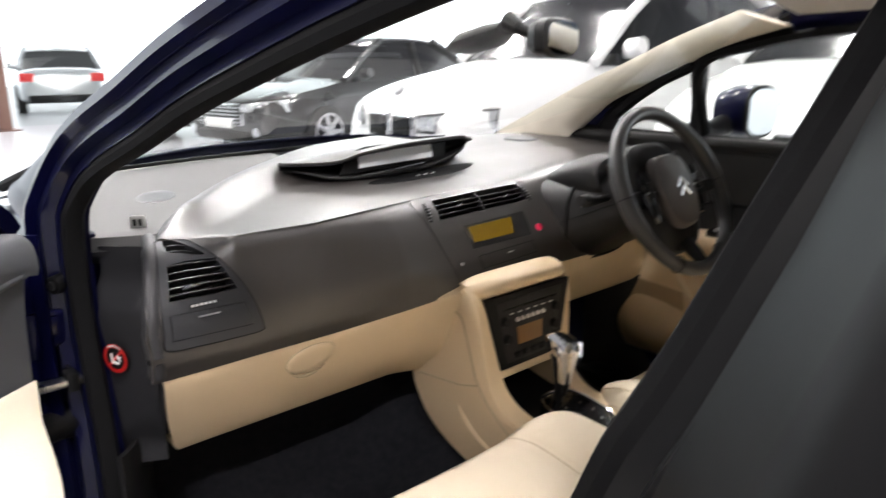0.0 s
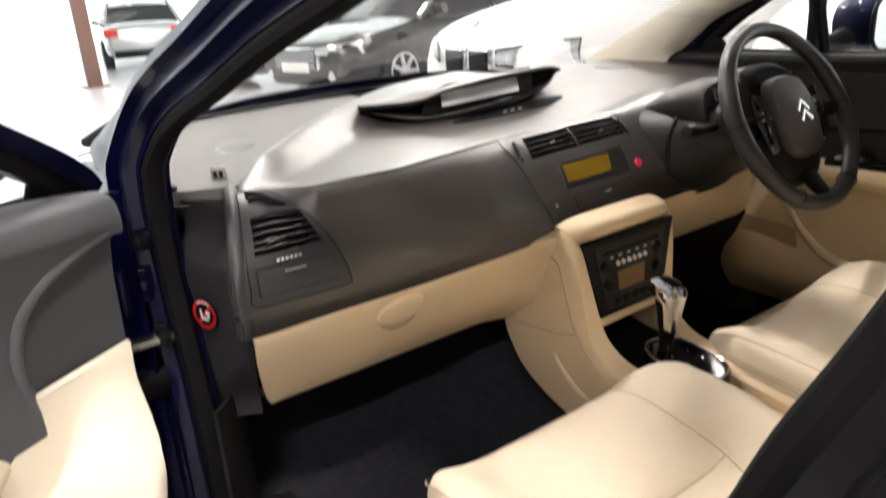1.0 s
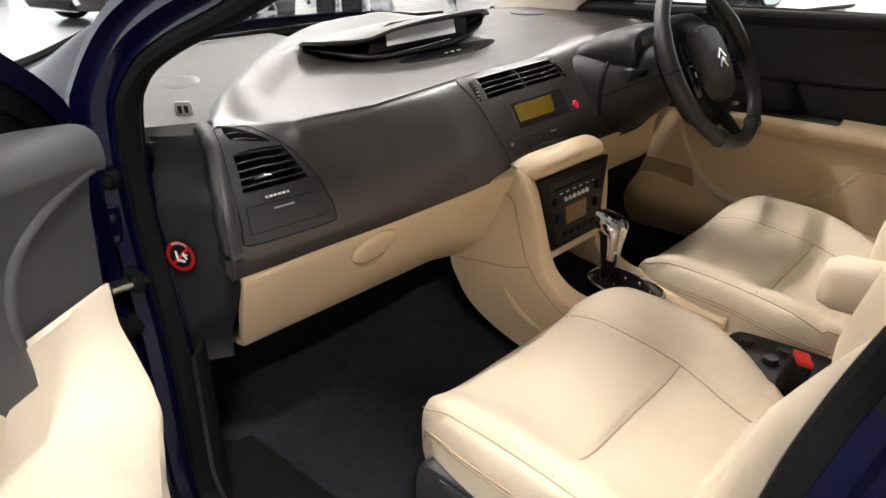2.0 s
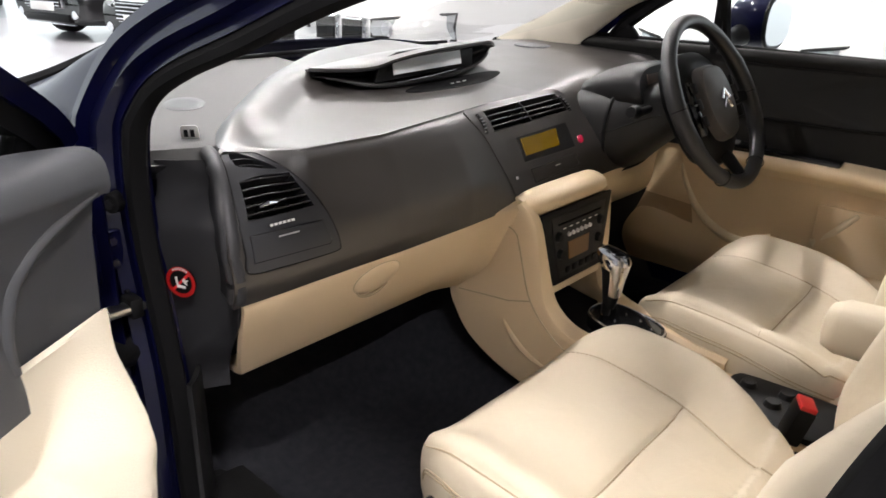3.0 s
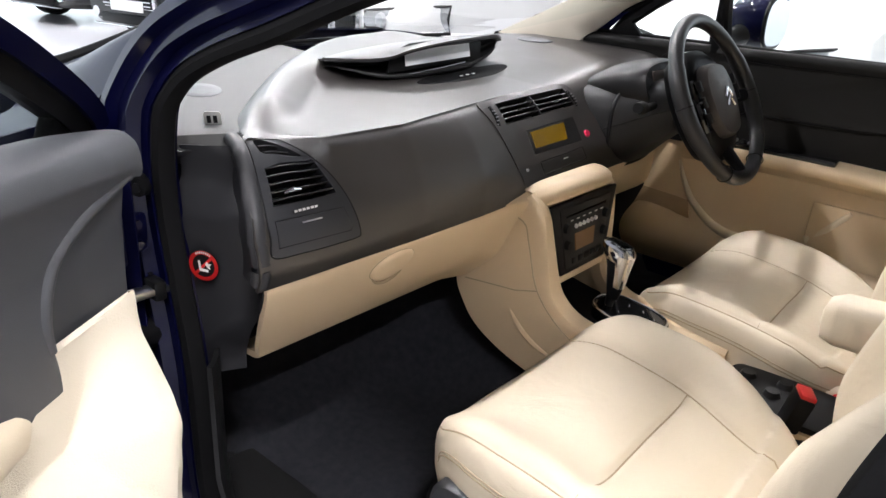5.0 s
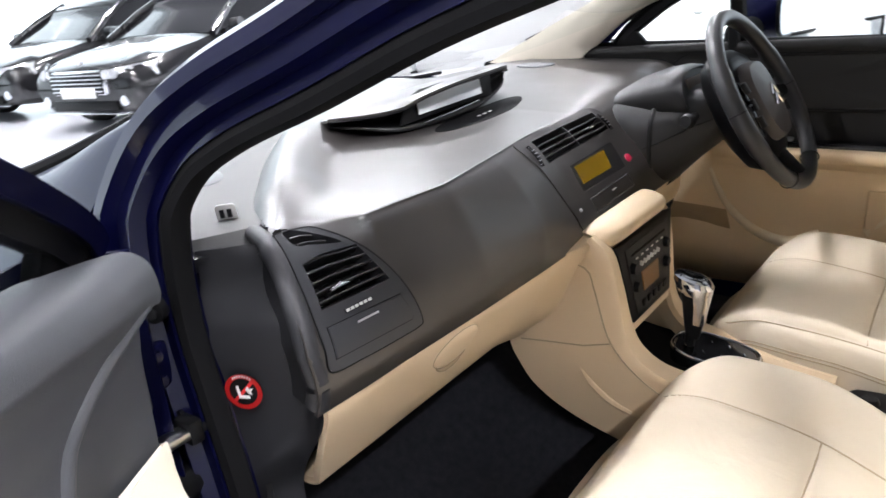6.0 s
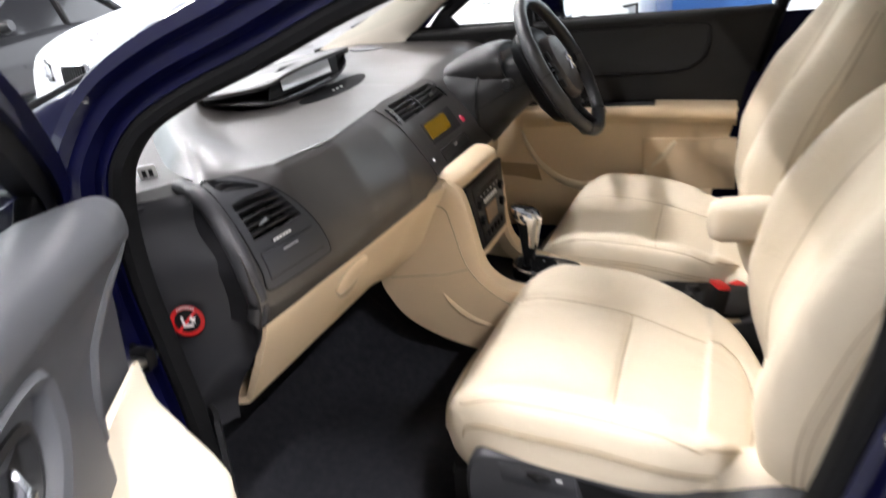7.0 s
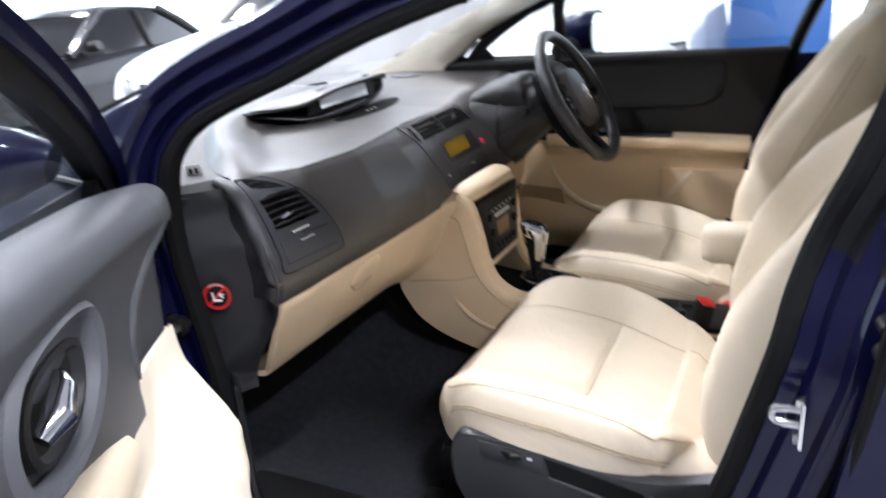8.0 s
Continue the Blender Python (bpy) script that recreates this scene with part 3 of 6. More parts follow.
# outer body behind the doors, nose, tail and road wheels
for s in (-1, 1):
    def quarter(u, v, s=s):
        y = lerp(-1.70, -2.46, u)
        top = lerp(0.955, 0.93, u)
        z = lerp(0.30, top, v)
        return Vector((s * (0.812 + 0.022 * math.sin(math.pi * v) - 0.10 * u ** 3), y, z))
    part("quarter_panel", sheet(quarter, 14, 14, 0.01), BLUE, shell)
    part("rear_pillar", sheet(lambda u, v, s=s: Vector((s * lerp(0.80, 0.62, v), lerp(-1.70, -2.45 + 0.15 * v, u), lerp(0.94, 1.33 - 0.10 * u, v))), 10, 8, 0.01), BLUE, shell)
    part("nose_corner", sheet(lambda u, v, s=s: Vector((s * lerp(0.78, 0.0, u), lerp(1.42, 1.82, math.sin(u * math.pi / 2)), lerp(0.22, 0.74, v))), 14, 8, 0.01), BLUE, shell)
    for y in (0.98, -1.92):
        wheel_part(shell, s * 0.74, y, 0.31)
part("tailgate", sheet(lambda u, v: Vector((lerp(-0.72, 0.72, u) * lerp(1, 0.86, v), -2.46 + 0.14 * v - 0.05 * (1 - (2 * u - 1) ** 2), lerp(0.30, 1.26, v))), 16, 12, 0.01), BLUE, shell)
part("rear_side", sheet(lambda u, v: Vector((0.812 + 0.022 * math.sin(math.pi * v), lerp(-0.70, -1.70, u), lerp(0.30, 0.955, v))), 12, 12, 0.01), BLUE, shell)
part("rear_sill", box(-0.835, -1.75, 0.17, -0.70, -0.75, 0.305, 0.03), BLUE, shell)
part("rear_sill", box(0.70, -1.75, 0.17, 0.835, -0.75, 0.305, 0.03), BLUE, shell)

# rear of the cabin
part("rear_bulkhead", box(-0.70, -2.3, 0.25, 0.70, -2.25, 1.25), DGREY, shell, smooth=0)
part("rear_bench", sheet(lambda u, v: Vector((lerp(-0.62, 0.62, u), spl([(0, -1.35, 0.40), (0, -1.33, 0.52), (0, -1.75, 0.50), (0, -1.85, 0.60), (0, -2.05, 1.05)], 21)[round(v * 20)].y, spl([(0, -1.35, 0.40), (0, -1.33, 0.52), (0, -1.75, 0.50), (0, -1.85, 0.60), (0, -2.05, 1.05)], 21)[round(v * 20)].z)), 10, 20, 0.03), LEATHER, shell, "cream leather rear bench")
rd = thing("rear_door", "closed dark blue rear door with black window frame", "door")
for s in (-1,):
    part("skin", sheet(lambda u, v: Vector((s * (0.812 + 0.022 * math.sin(math.pi * v)), lerp(-0.745 + 0.10 * (1 - v), -1.7, u) if v < 1 else lerp(-0.745, -1.7, u), lerp(0.30, 0.955, v))), 12, 14, 0.02), BLUE, rd)
    def rear_frame(u, v, s=s):
        z = lerp(0.955, 1.31, v)
        yf = interp(z, [0.955, 1.05, 1.14, 1.24, 1.31], [-0.722, -0.755, -0.782, -0.806, -0.825])
        return Vector((s * lerp(axb(yf, z) + 0.026, ax(z) + 0.048, min(1.0, u * 3)), lerp(yf, -0.95 - 0.06 * v, u), z))
    part("window_frame", sheet(rear_frame, 16, 12, 0.012), BLACK, rd, "broad black window frame trim")
    part("edge_seal", tube([(s * 0.825, lerp(-0.665, -0.745, k), lerp(0.30, 0.955, k)) for k in np.linspace(0, 1, 8)], 0.007, 8), RUBBER, rd)
    gp = part("pane", sheet(lambda u, v: Vector((s * (ax(lerp(0.955, 1.28, v)) + 0.045), lerp(-0.94 - 0.06 * v, -1.7, u), lerp(0.955, 1.31, v))), 4, 4), TINT, rd)
    gp.visible_shadow = False

# ==== dashboard ====
DX = [-0.70, -0.62, -0.55, -0.40, -0.25, -0.10, 0.10, 0.30, 0.50, 0.70]
D_END = [(0.105, 0.752), (0.096, 0.790), (0.108, 0.840), (0.146, 0.892), (0.205, 0.938), (0.27, 0.952), (0.40, 0.957), (0.60, 0.960)]
D_VENT = [(0.098, 0.754), (0.088, 0.792), (0.098, 0.842), (0.132, 0.894), (0.190, 0.938), (0.26, 0.951), (0.42, 0.957), (0.64, 0.962)]
D_EDGE = [(0.094, 0.756), (0.082, 0.792), (0.088, 0.842), (0.116, 0.906), (0.136, 0.9425), (0.18, 0.9505), (0.44, 0.957), (0.68, 0.965)]
D_GLOVE = [(0.082, 0.760), (0.068, 0.796), (0.068, 0.845), (0.097, 0.910), (0.123, 0.9445), (0.165, 0.9515), (0.48, 0.958), (0.74, 0.970)]
D_INNER = [(0.062, 0.772), (0.056, 0.806), (0.062, 0.852), (0.098, 0.912), (0.141, 0.947), (0.186, 0.953), (0.50, 0.960), (0.80, 0.974)]
D_MIDL = [(0.045, 0.786), (0.058, 0.818), (0.082, 0.858), (0.118, 0.912), (0.164, 0.9480), (0.21, 0.9545), (0.52, 0.962), (0.83, 0.978)]
D_MIDR = [(0.045, 0.790), (0.060, 0.820), (0.085, 0.860), (0.115, 0.902), (0.168, 0.948), (0.26, 0.957), (0.52, 0.966), (0.83, 0.980)]
D_COLUMN = [(0.060, 0.780), (0.070, 0.810), (0.090, 0.860), (0.130, 0.910), (0.195, 0.962), (0.30, 0.972), (0.52, 0.980), (0.80, 0.988)]
D_DRIVER = [(0.090, 0.770), (0.080, 0.810), (0.090, 0.860), (0.130, 0.920), (0.200, 0.975), (0.34, 0.985), (0.48, 0.988), (0.72, 0.992)]
D_FAR = [(0.140, 0.760), (0.120, 0.810), (0.120, 0.860), (0.150, 0.920), (0.220, 0.975), (0.34, 0.985), (0.42, 0.988), (0.58, 0.992)]
DP = [D_END, D_VENT, D_EDGE, D_GLOVE, D_INNER, D_MIDL, D_MIDR, D_COLUMN, D_DRIVER, D_FAR]


@functools.lru_cache(maxsize=4000)
def dprof(x):
    """The dash's cross-section at x."""
    return [(0, interp(x, DX, [s[k][0] for s in DP]), interp(x, DX, [s[k][1] for s in DP])) for k in range(8)]


@functools.lru_cache(maxsize=20000)
def dcurve(x):
    return spl(dprof(x), 81)


def poly_dist(q, pts):
    """Signed distance from a curve in plan, positive on its far side."""
    a, ab = pts[:-1], pts[1:] - pts[:-1]
    v = np.array((q.x, q.y)) - a
    t = np.clip((v * ab).sum(1) / (ab * ab).sum(1), 0, 1)
    d = np.hypot(*(v - ab * t[:, None]).T)
    k = int(d.argmin())
    return float(d[k]) * (1.0 if ab[k, 0] * v[k, 1] - ab[k, 1] * v[k, 0] > 0 else -1.0)


R_IN = np.array([(p.x, p.y) for p in spl([(-0.615, 0.10, 0), (-0.565, 0.185, 0), (-0.516, 0.245, 0), (-0.436, 0.336, 0), (-0.325, 0.43, 0), (-0.22, 0.475, 0), (-0.10, 0.47, 0), (0.10, 0.455, 0), (0.24, 0.46, 0), (0.36, 0.56, 0)], 160)])
R_OUT = np.array([(p.x, p.y) for p in spl([(-0.69, 0.10, 0), (-0.65, 0.215, 0), (-0.602, 0.275, 0), (-0.535, 0.355, 0), (-0.40, 0.488, 0), (-0.25, 0.608, 0), (-0.04, 0.735, 0), (0.2, 0.76, 0), (0.45, 0.71, 0), (0.60, 0.60, 0), (0.72, 0.42, 0)], 200)])


def swell(x, y):
    """The roll from the side vent round behind the screen hood, with the shallow dish inside it."""
    if y < 0.12:
        return 0.0
    q = Vector((x, y))
    di, do = poly_dist(q, R_IN), poly_dist(q, R_OUT)
    fade = sstep(0.18, 0.31, y)
    high = lerp(0.026, 0.031, sstep(-0.56, -0.36, x)) * (1 - sstep(0.15, 0.35, x))
    z = fade * high * sstep(-0.026, 0.050, di)
    z -= (0.045 * sstep(-0.035, 0.03, do) ** 1.3 + max(0.0, do) * 0.1) * sstep(0.10, 0.26, y) * (1 - sstep(0.3, 0.6, x))
    return z


def xend(z):
    """The dash's left end leans in towards its top."""
    return interp(z, [0.763, 0.83, 0.88, 0.93, 0.955], [-0.704, -0.706, -0.692, -0.668, -0.656])


def dtop(u, v):
    x = lerp(-0.70, 0.70, u)
    k = max(0.0, 1 - u / 0.22)
    def at(x):
        c, i = dcurve(x), min(79, int(v * 80))
        return c[i].lerp(c[i + 1], v * 80 - i)
    q = at(x)
    x += (xend(q.z) + 0.70) * k * (1 - sstep(0.30, 0.40, q.y))
    q = at(x)
    return Vector((x, q.y, q.z + swell(x, q.y)))


dash = thing("dashboard", "charcoal grey dashboard with beige lower panels", "dashboard")


def face(x, z, off=0.0):
    """A point on the dash's front face, lifted off it."""
    c = dcurve(x)[:48]
    k = min(range(len(c)), key=lambda i: abs(c[i].z - z))
    k = max(1, min(len(c) - 2, k))
    a, b = c[k - 1], c[k + 1]
    t = (z - a.z) / (b.z - a.z) if abs(b.z - a.z) > 1e-6 else 0.5
    q = a.lerp(b, max(-0.3, min(1.3, t)))
    d = (b - a).normalized()
    n = Vector((0, -d.z, d.y))
    return Vector((x, q.y, q.z)) + n * off


def patch(poly, off, depth, rings=4, smooth_n=0, dish=0.0):
    """A panel with the outline poly [(x, z)] laid on the dash's face."""
    if smooth_n:
        poly = [(p.x, p.y) for p in spl([(a, b, 0) for a, b in poly], smooth_n, closed=True)]
    cx, cz = sum(a for a, _ in poly) / len(poly), sum(b for _, b in poly) / len(poly)
    lv = [[face(a, b, off - depth) for a, b in poly], [face(a, b, off - 0.001) for a, b in poly]]
    for r in range(rings):
        k = 1 - r / rings
        if r == 0:
            k = 0.985
        lv.append([face(lerp(cx, a, k), lerp(cz, b, k), off - (dish if r else 0)) for a, b in poly])
    bm = loft(lv, cap=False)
    bm.faces.new(list(bm.verts)[-len(poly):])
    return bm


def inside(x, z, poly):
    hit = False
    for (a, b), (c, d) in zip(poly, poly[1:] + poly[:1]):
        if (b > z) != (d > z) and x < (c - a) * (z - b) / (d - b) + a:
            hit = not hit
    return hit


def open_panel(outer, holes, off, depth, well, step=0.010):
    """A panel on the dash's face with openings cut through it, each with walls of depth well."""
    loops = [outer] + holes
    pts, edges = [], []
    for lp in loops:
        k = len(pts)
        pts += [Vector(p) for p in lp]
        edges += [(k + i, k + (i + 1) % len(lp)) for i in range(len(lp))]
    xs, zs = [p[0] for p in outer], [p[1] for p in outer]
    near = [Vector(p) for lp in loops for p in lp]
    x = min(xs)
    while x < max(xs):
        z = min(zs)
        while z < max(zs):
            if inside(x, z, outer) and not any(inside(x, z, h) for h in holes) and min((q - Vector((x, z))).length for q in near) > step * 0.4:
                pts.append(Vector((x, z)))
            z += step
        x += step
    vs, _, fs, *_ = geometry.delaunay_2d_cdt(pts, edges, [], 0, 1e-6)
    bm = bmesh.new()
    bv = [bm.verts.new(face(v.x, v.y, off)) for v in vs]
    for f in fs:
        c = sum((vs[i] for i in f), Vector((0, 0))) / len(f)
        if inside(c.x, c.y, outer) and not any(inside(c.x, c.y, h) for h in holes):
            bm.faces.new([bv[i] for i in f])
    for v in [v for v in bm.verts if not v.link_faces]:
        bm.verts.remove(v)
    for lp, dp in zip(loops, [depth] + well):
        loft([[face(a, b, off) for a, b in lp], [face(a, b, off - dp) for a, b in lp]], cap=False, bm=bm)
    bmesh.ops.remove_doubles(bm, verts=bm.verts, dist=1e-5)
    return bm


def round_loop(poly, n):
    return [(p.x, p.y) for p in spl([(a, b, 0) for a, b in poly], n, closed=True)]


def rim(poly, off, r, smooth_n=0):
    if smooth_n:
        poly = round_loop(poly, smooth_n)
    return tube([face(a, b, off) for a, b in poly], r, 8, closed=True, up=(0, -1, 0.3))


def dense(poly, n=6):
    """Straight-sided outline with points along each side."""
    out = []
    for (a, b), (c, d) in zip(poly, poly[1:] + poly[:1]):
        out += [(lerp(a, c, i / n), lerp(b, d, i / n)) for i in range(n)]
    return out


def blade(xs, z, off0, off1, th):
    """One vent blade: a thin bar with a rounded front, reaching out of the face."""
    return loft([[face(x, zz, off0), face(x, zz + th * 0.2, off1), face(x, zz + th * 0.5, off1 + 0.0006), face(x, zz + th * 0.8, off1), face(x, zz + th, off0)] for x, zz in ((x, z(x) if callable(z) else z) for x in xs)])


# openings for the side and middle vents, cut through the skin
VG = dense([(-0.662, 0.868), (-0.647, 0.913), (-0.612, 0.917), (-0.578, 0.919), (-0.560, 0.873), (-0.60, 0.870)], 5)
UV = round_loop([(-0.636, 0.930), (-0.633, 0.942), (-0.618, 0.941), (-0.602, 0.934), (-0.590, 0.925), (-0.600, 0.9245), (-0.618, 0.9265)], 36)
MV = dense([(-0.124, 0.912), (-0.118, 0.929), (-0.114, 0.9435), (0.010, 0.9455), (0.143, 0.9465), (0.143, 0.917), (0.01, 0.914)], 5)
skin = sheet(dtop, 190, 130)
def grow(poly, by):
    """The outline pushed outwards from its middle."""
    c = Vector((sum(a for a, _ in poly), sum(b for _, b in poly))) / len(poly)
    return [tuple(Vector(p) + (Vector(p) - c).normalized() * by) for p in poly]
CUTS = [grow(p, 0.003) for p in (VG, UV, MV)]
def near_vent(f):
    c = f.calc_center_median()
    return c.y < 0.26 and (-0.70 < c.x < -0.53 and 0.855 < c.z < 0.955 or -0.15 < c.x < 0.17 and 0.895 < c.z < 0.956)
bmesh.ops.subdivide_edges(skin, edges=list({e for f in skin.faces if near_vent(f) for e in f.edges}), cuts=1, use_grid_fill=True)
bmesh.ops.delete(skin, geom=[f for f in skin.faces if near_vent(f) and any(inside(v.co.x, v.co.z, p) for v in f.verts for p in CUTS)], context="FACES")
bmesh.ops.recalc_face_normals(skin, faces=skin.faces)
bmesh.ops.solidify(skin, geom=skin.faces[:], thickness=0.006)
part("upper_skin", skin, GREY, dash, "charcoal soft-touch dashboard skin")
# side vent panel
PODP = [(-0.680, 0.804), (-0.680, 0.83), (-0.676, 0.860), (-0.664, 0.900), (-0.649, 0.933), (-0.637, 0.9475), (-0.620, 0.9490), (-0.598, 0.940), (-0.578, 0.922), (-0.560, 0.897), (-0.546, 0.868), (-0.537, 0.838), (-0.532, 0.812), (-0.537, 0.803), (-0.58, 0.801), (-0.63, 0.801)]
CARD = dense([(-0.671, 0.816), (-0.667, 0.8495), (-0.556, 0.851), (-0.546, 0.822), (-0.549, 0.817)], 6)
pod = part("vent_panel", open_panel(round_loop(PODP, 72), [VG, UV], 0.0016, 0.004, [0.026, 0.012]), PODG, dash, "grey satin side vent panel")
part("panel_groove", rim([(lerp(-0.607, a, 1.012), lerp(0.87, b, 1.012)) for a, b in PODP], 0.0008, 0.0013, 90), BLACK, pod)
part("vent_back", patch([(lerp(-0.61, a, 1.02), lerp(0.894, b, 1.02)) for a, b in VG], -0.024, 0.002, 3), BLACK, pod)
part("vent_back", patch([(lerp(-0.612, a, 1.02), lerp(0.933, b, 1.02)) for a, b in UV], -0.012, 0.002, 2), BLACK, pod)
for i in range(5):
    z = 0.8735 + i * 0.0093
    x0 = interp(z, [0.868, 0.913], [-0.6600, -0.6455])
    x1 = interp(z, [0.873, 0.919], [-0.5615, -0.5795])
    part("vent_blade", blade(np.linspace(x0, x1, 9), lambda x, z=z: z + (x + 0.66) * 0.05, -0.016, 0.0005, 0.0030), BLADE, pod)
for x in (-0.635, -0.610, -0.588):
    part("vent_fin", loft([[face(x, z, -0.020), face(x + 0.001, z, -0.014), face(x + 0.002, z, -0.020)] for z in np.linspace(0.874, 0.912, 6)]), BLACK, pod)
part("vent_tab", tube([face(-0.638, 0.8815, 0.003), face(-0.626, 0.8835, 0.008), face(-0.612, 0.884, 0.003)], [0.0016, 0.0034, 0.0016], 8), CHROME, pod, "chrome vent tab")
for dz in (0.0, 0.0065):
    part("demist_blade", blade(np.linspace(-0.632, -0.602 - dz, 7), lambda x, dz=dz: 0.9295 + dz - 0.12 * max(0, x + 0.615), -0.010, 0.0, 0.0020), BLADE, pod)
part("thumbwheel_slot", patch(dense([(-0.636, 0.8555), (-0.595, 0.8575), (-0.595, 0.8620), (-0.636, 0.8600)], 2), 0.0026, 0.003, 2), BLACK, pod)
for i in range(6):
    x = -0.6345 + i * 0.0066
    z = 0.8564 + i * 0.00033
    part("thumbwheel_mark", patch([(x, z), (x + 0.0044, z + 0.0003), (x + 0.0044, z + 0.0033), (x, z + 0.003)], 0.0038, 0.002, 2), WHITEINK, pod)
part("card_pocket_gap", patch([(lerp(-0.610, a, 1.022), lerp(0.834, b, 1.085)) for a, b in CARD], 0.0022, 0.003, 2), BLACK, pod)
part("card_pocket", patch(CARD, 0.0036, 0.003, 5), PODG, pod, "grey card pocket lid")
part("pocket_lip", patch([(-0.628, 0.8415), (-0.596, 0.8425), (-0.596, 0.8446), (-0.628, 0.8436)], 0.0052, 0.003, 2), SILVER, pod)
# rounded roll down the dash's left end
er = []
for z in np.linspace(0.758, 0.948, 22):
    p = face(xend(z) + 0.012, float(z), -0.0125)
    er.append(p)
er += [Vector((-0.640, 0.245, 0.938)), Vector((-0.628, 0.268, 0.932)), Vector((-0.610, 0.295, 0.924)), Vector((-0.588, 0.325, 0.912))]
part("end_roll", tube(er, [0.0150 - 0.0016 * max(0, i - 20) for i in range(len(er))], 14), ROLL, dash, "rounded charcoal end moulding")
# middle panel with vents, display and switches
MID = [(-0.115, 0.800), (-0.135, 0.83), (-0.150, 0.87), (-0.162, 0.915), (-0.168, 0.948), (-0.12, 0.9495), (-0.05, 0.9505), (0.06, 0.9520), (0.150, 0.9535), (0.170, 0.945), (0.185, 0.92), (0.185, 0.87), (0.16, 0.806), (0.0, 0.797)]
mid = part("centre_panel", open_panel(round_loop(MID, 84), [MV], 0.0022, 0.006, [0.026], 0.014), GREY, dash, "charcoal centre panel")
part("vent_back", patch([(lerp(0.01, a, 1.01), lerp(0.929, b, 1.02)) for a, b in MV], -0.024, 0.002, 3), BLACK, mid)
for i in range(3):
    z = 0.9195 + i * 0.0078
    part("vent_blade", blade(np.linspace(-0.121 + i * 0.003, 0.142, 12), lambda x, z=z: z + (x + 0.12) * 0.012, -0.015, 0.0005, 0.0024), BLADE, mid)
part("vent_divider", loft([[face(0.006 + z * 0.1 - 0.0929, z, -0.02), face(0.006 + z * 0.1 - 0.0929, z, 0.0022), face(0.0095 + z * 0.1 - 0.0929, z, 0.0022), face(0.0095 + z * 0.1 - 0.0929, z, -0.02)] for z in np.linspace(0.9135, 0.9455, 6)]), DGREY, mid)
for c in (-0.050, 0.085):
    part("vent_tab", tube([face(c - 0.010, 0.9285, 0.002), face(c, 0.929, 0.0065), face(c + 0.010, 0.9295, 0.002)], [0.0015, 0.0028, 0.0015], 8), CHROME, mid, "chrome vent tab")
for xa, xb in ((-0.150, -0.140), (0.152, 0.148)):
    dl = part("vent_dial", tube([face(xa, 0.914, 0.0015), face((xa + xb) / 2, 0.927, 0.004), face(xb, 0.941, 0.0015)], 0.0042, 8), BLACK, mid)
    for i in range(6):
        k = i / 5
        p = face(lerp(xa, xb, k), lerp(0.916, 0.939, k), 0.004 + 0.003 * math.sin(math.pi * k))
        part("dial_mark", tube([p + Vector((-0.004, 0, 0)), p + Vector((0.003, 0, 0))], 0.0010, 5), SILVER, dl)
part("clock_bezel", patch(dense([(-0.072, 0.852), (-0.070, 0.8955), (0.110, 0.8985), (0.108, 0.853)], 4), 0.0030, 0.003, 3), DGREY, mid)
part("clock_display", patch(dense([(-0.061, 0.862), (-0.061, 0.891), (0.066, 0.893), (0.056, 0.863)], 4), 0.0042, 0.002, 3), AMBER, mid, "unlit amber display")
part("hazard_switch", tube([face(0.136, 0.863, 0.002), face(0.136, 0.863, 0.006)], [0.009, 0.0075], 16), PINK, mid, "red round hazard switch")
part("tray_lid_gap", rim(dense([(-0.062, 0.815), (-0.062, 0.838), (0.10, 0.842), (0.10, 0.820)], 6), 0.0022, 0.0010), BLACK, mid)
part("tray_mark", patch([(0.018, 0.831), (0.034, 0.8313), (0.034, 0.8332), (0.018, 0.833)], 0.0036, 0.002, 2), WHITEINK, mid)
part("light_sensor", tube([face(-0.112, 0.832, 0.002), face(-0.112, 0.832, 0.005)], [0.0035, 0.0025], 12), SILVER, mid)

# glovebox and lower panel
def glove(u, v):
    x = lerp(-0.690, -0.118, u)
    yl = interp(x, DX, [s[0][0] for s in DP])
    zl = interp(x, DX, [s[0][1] for s in DP])
    bx = lerp(-0.640, -0.118, u)
    pr = spl([(0, yl + 0.022, zl + 0.012), (0, yl + 0.002, zl - 0.002), (0, lerp(yl, 0.2, 0.22), zl - 0.05), (0, lerp(yl, 0.2, 0.55), 0.645), (0, 0.190, 0.592), (0, 0.215, 0.572), (0, 0.26, 0.57)], 31)[round(v * 30)]
    k = min(1, v / 0.75)
    soft = 0.02 * sstep(0.85, 1.0, u)
    return Vector((lerp(x, bx, k * k), pr.y - soft, pr.z))
gb = part("glovebox", sheet(glove, 48, 30, 0.012), BEIGE, dash, "beige glovebox lid")


def gface(u, v, off):
    """A point on the glovebox lid, between its grid lines."""
    def at(uu, vv):
        k = vv * 30
        i = int(math.floor(k))
        return glove(uu, i / 30).lerp(glove(uu, (i + 1) / 30), k - i)
    a, b, c = at(u, v), at(u + 0.02, v), at(u, v + 0.05)
    n = (b - a).cross(c - a).normalized()
    if n.y > 0:
        n = -n
    return a + n * off
AN = [2 * math.pi * i / 40 for i in range(40)]
def oval(k, off, du=0.0, dv=0.0):
    return [gface(0.437 + du + k * (0.078 * math.cos(a) + 0.012 * math.sin(a)), 0.30 + dv - k * 0.092 * math.sin(a), off) for a in AN]
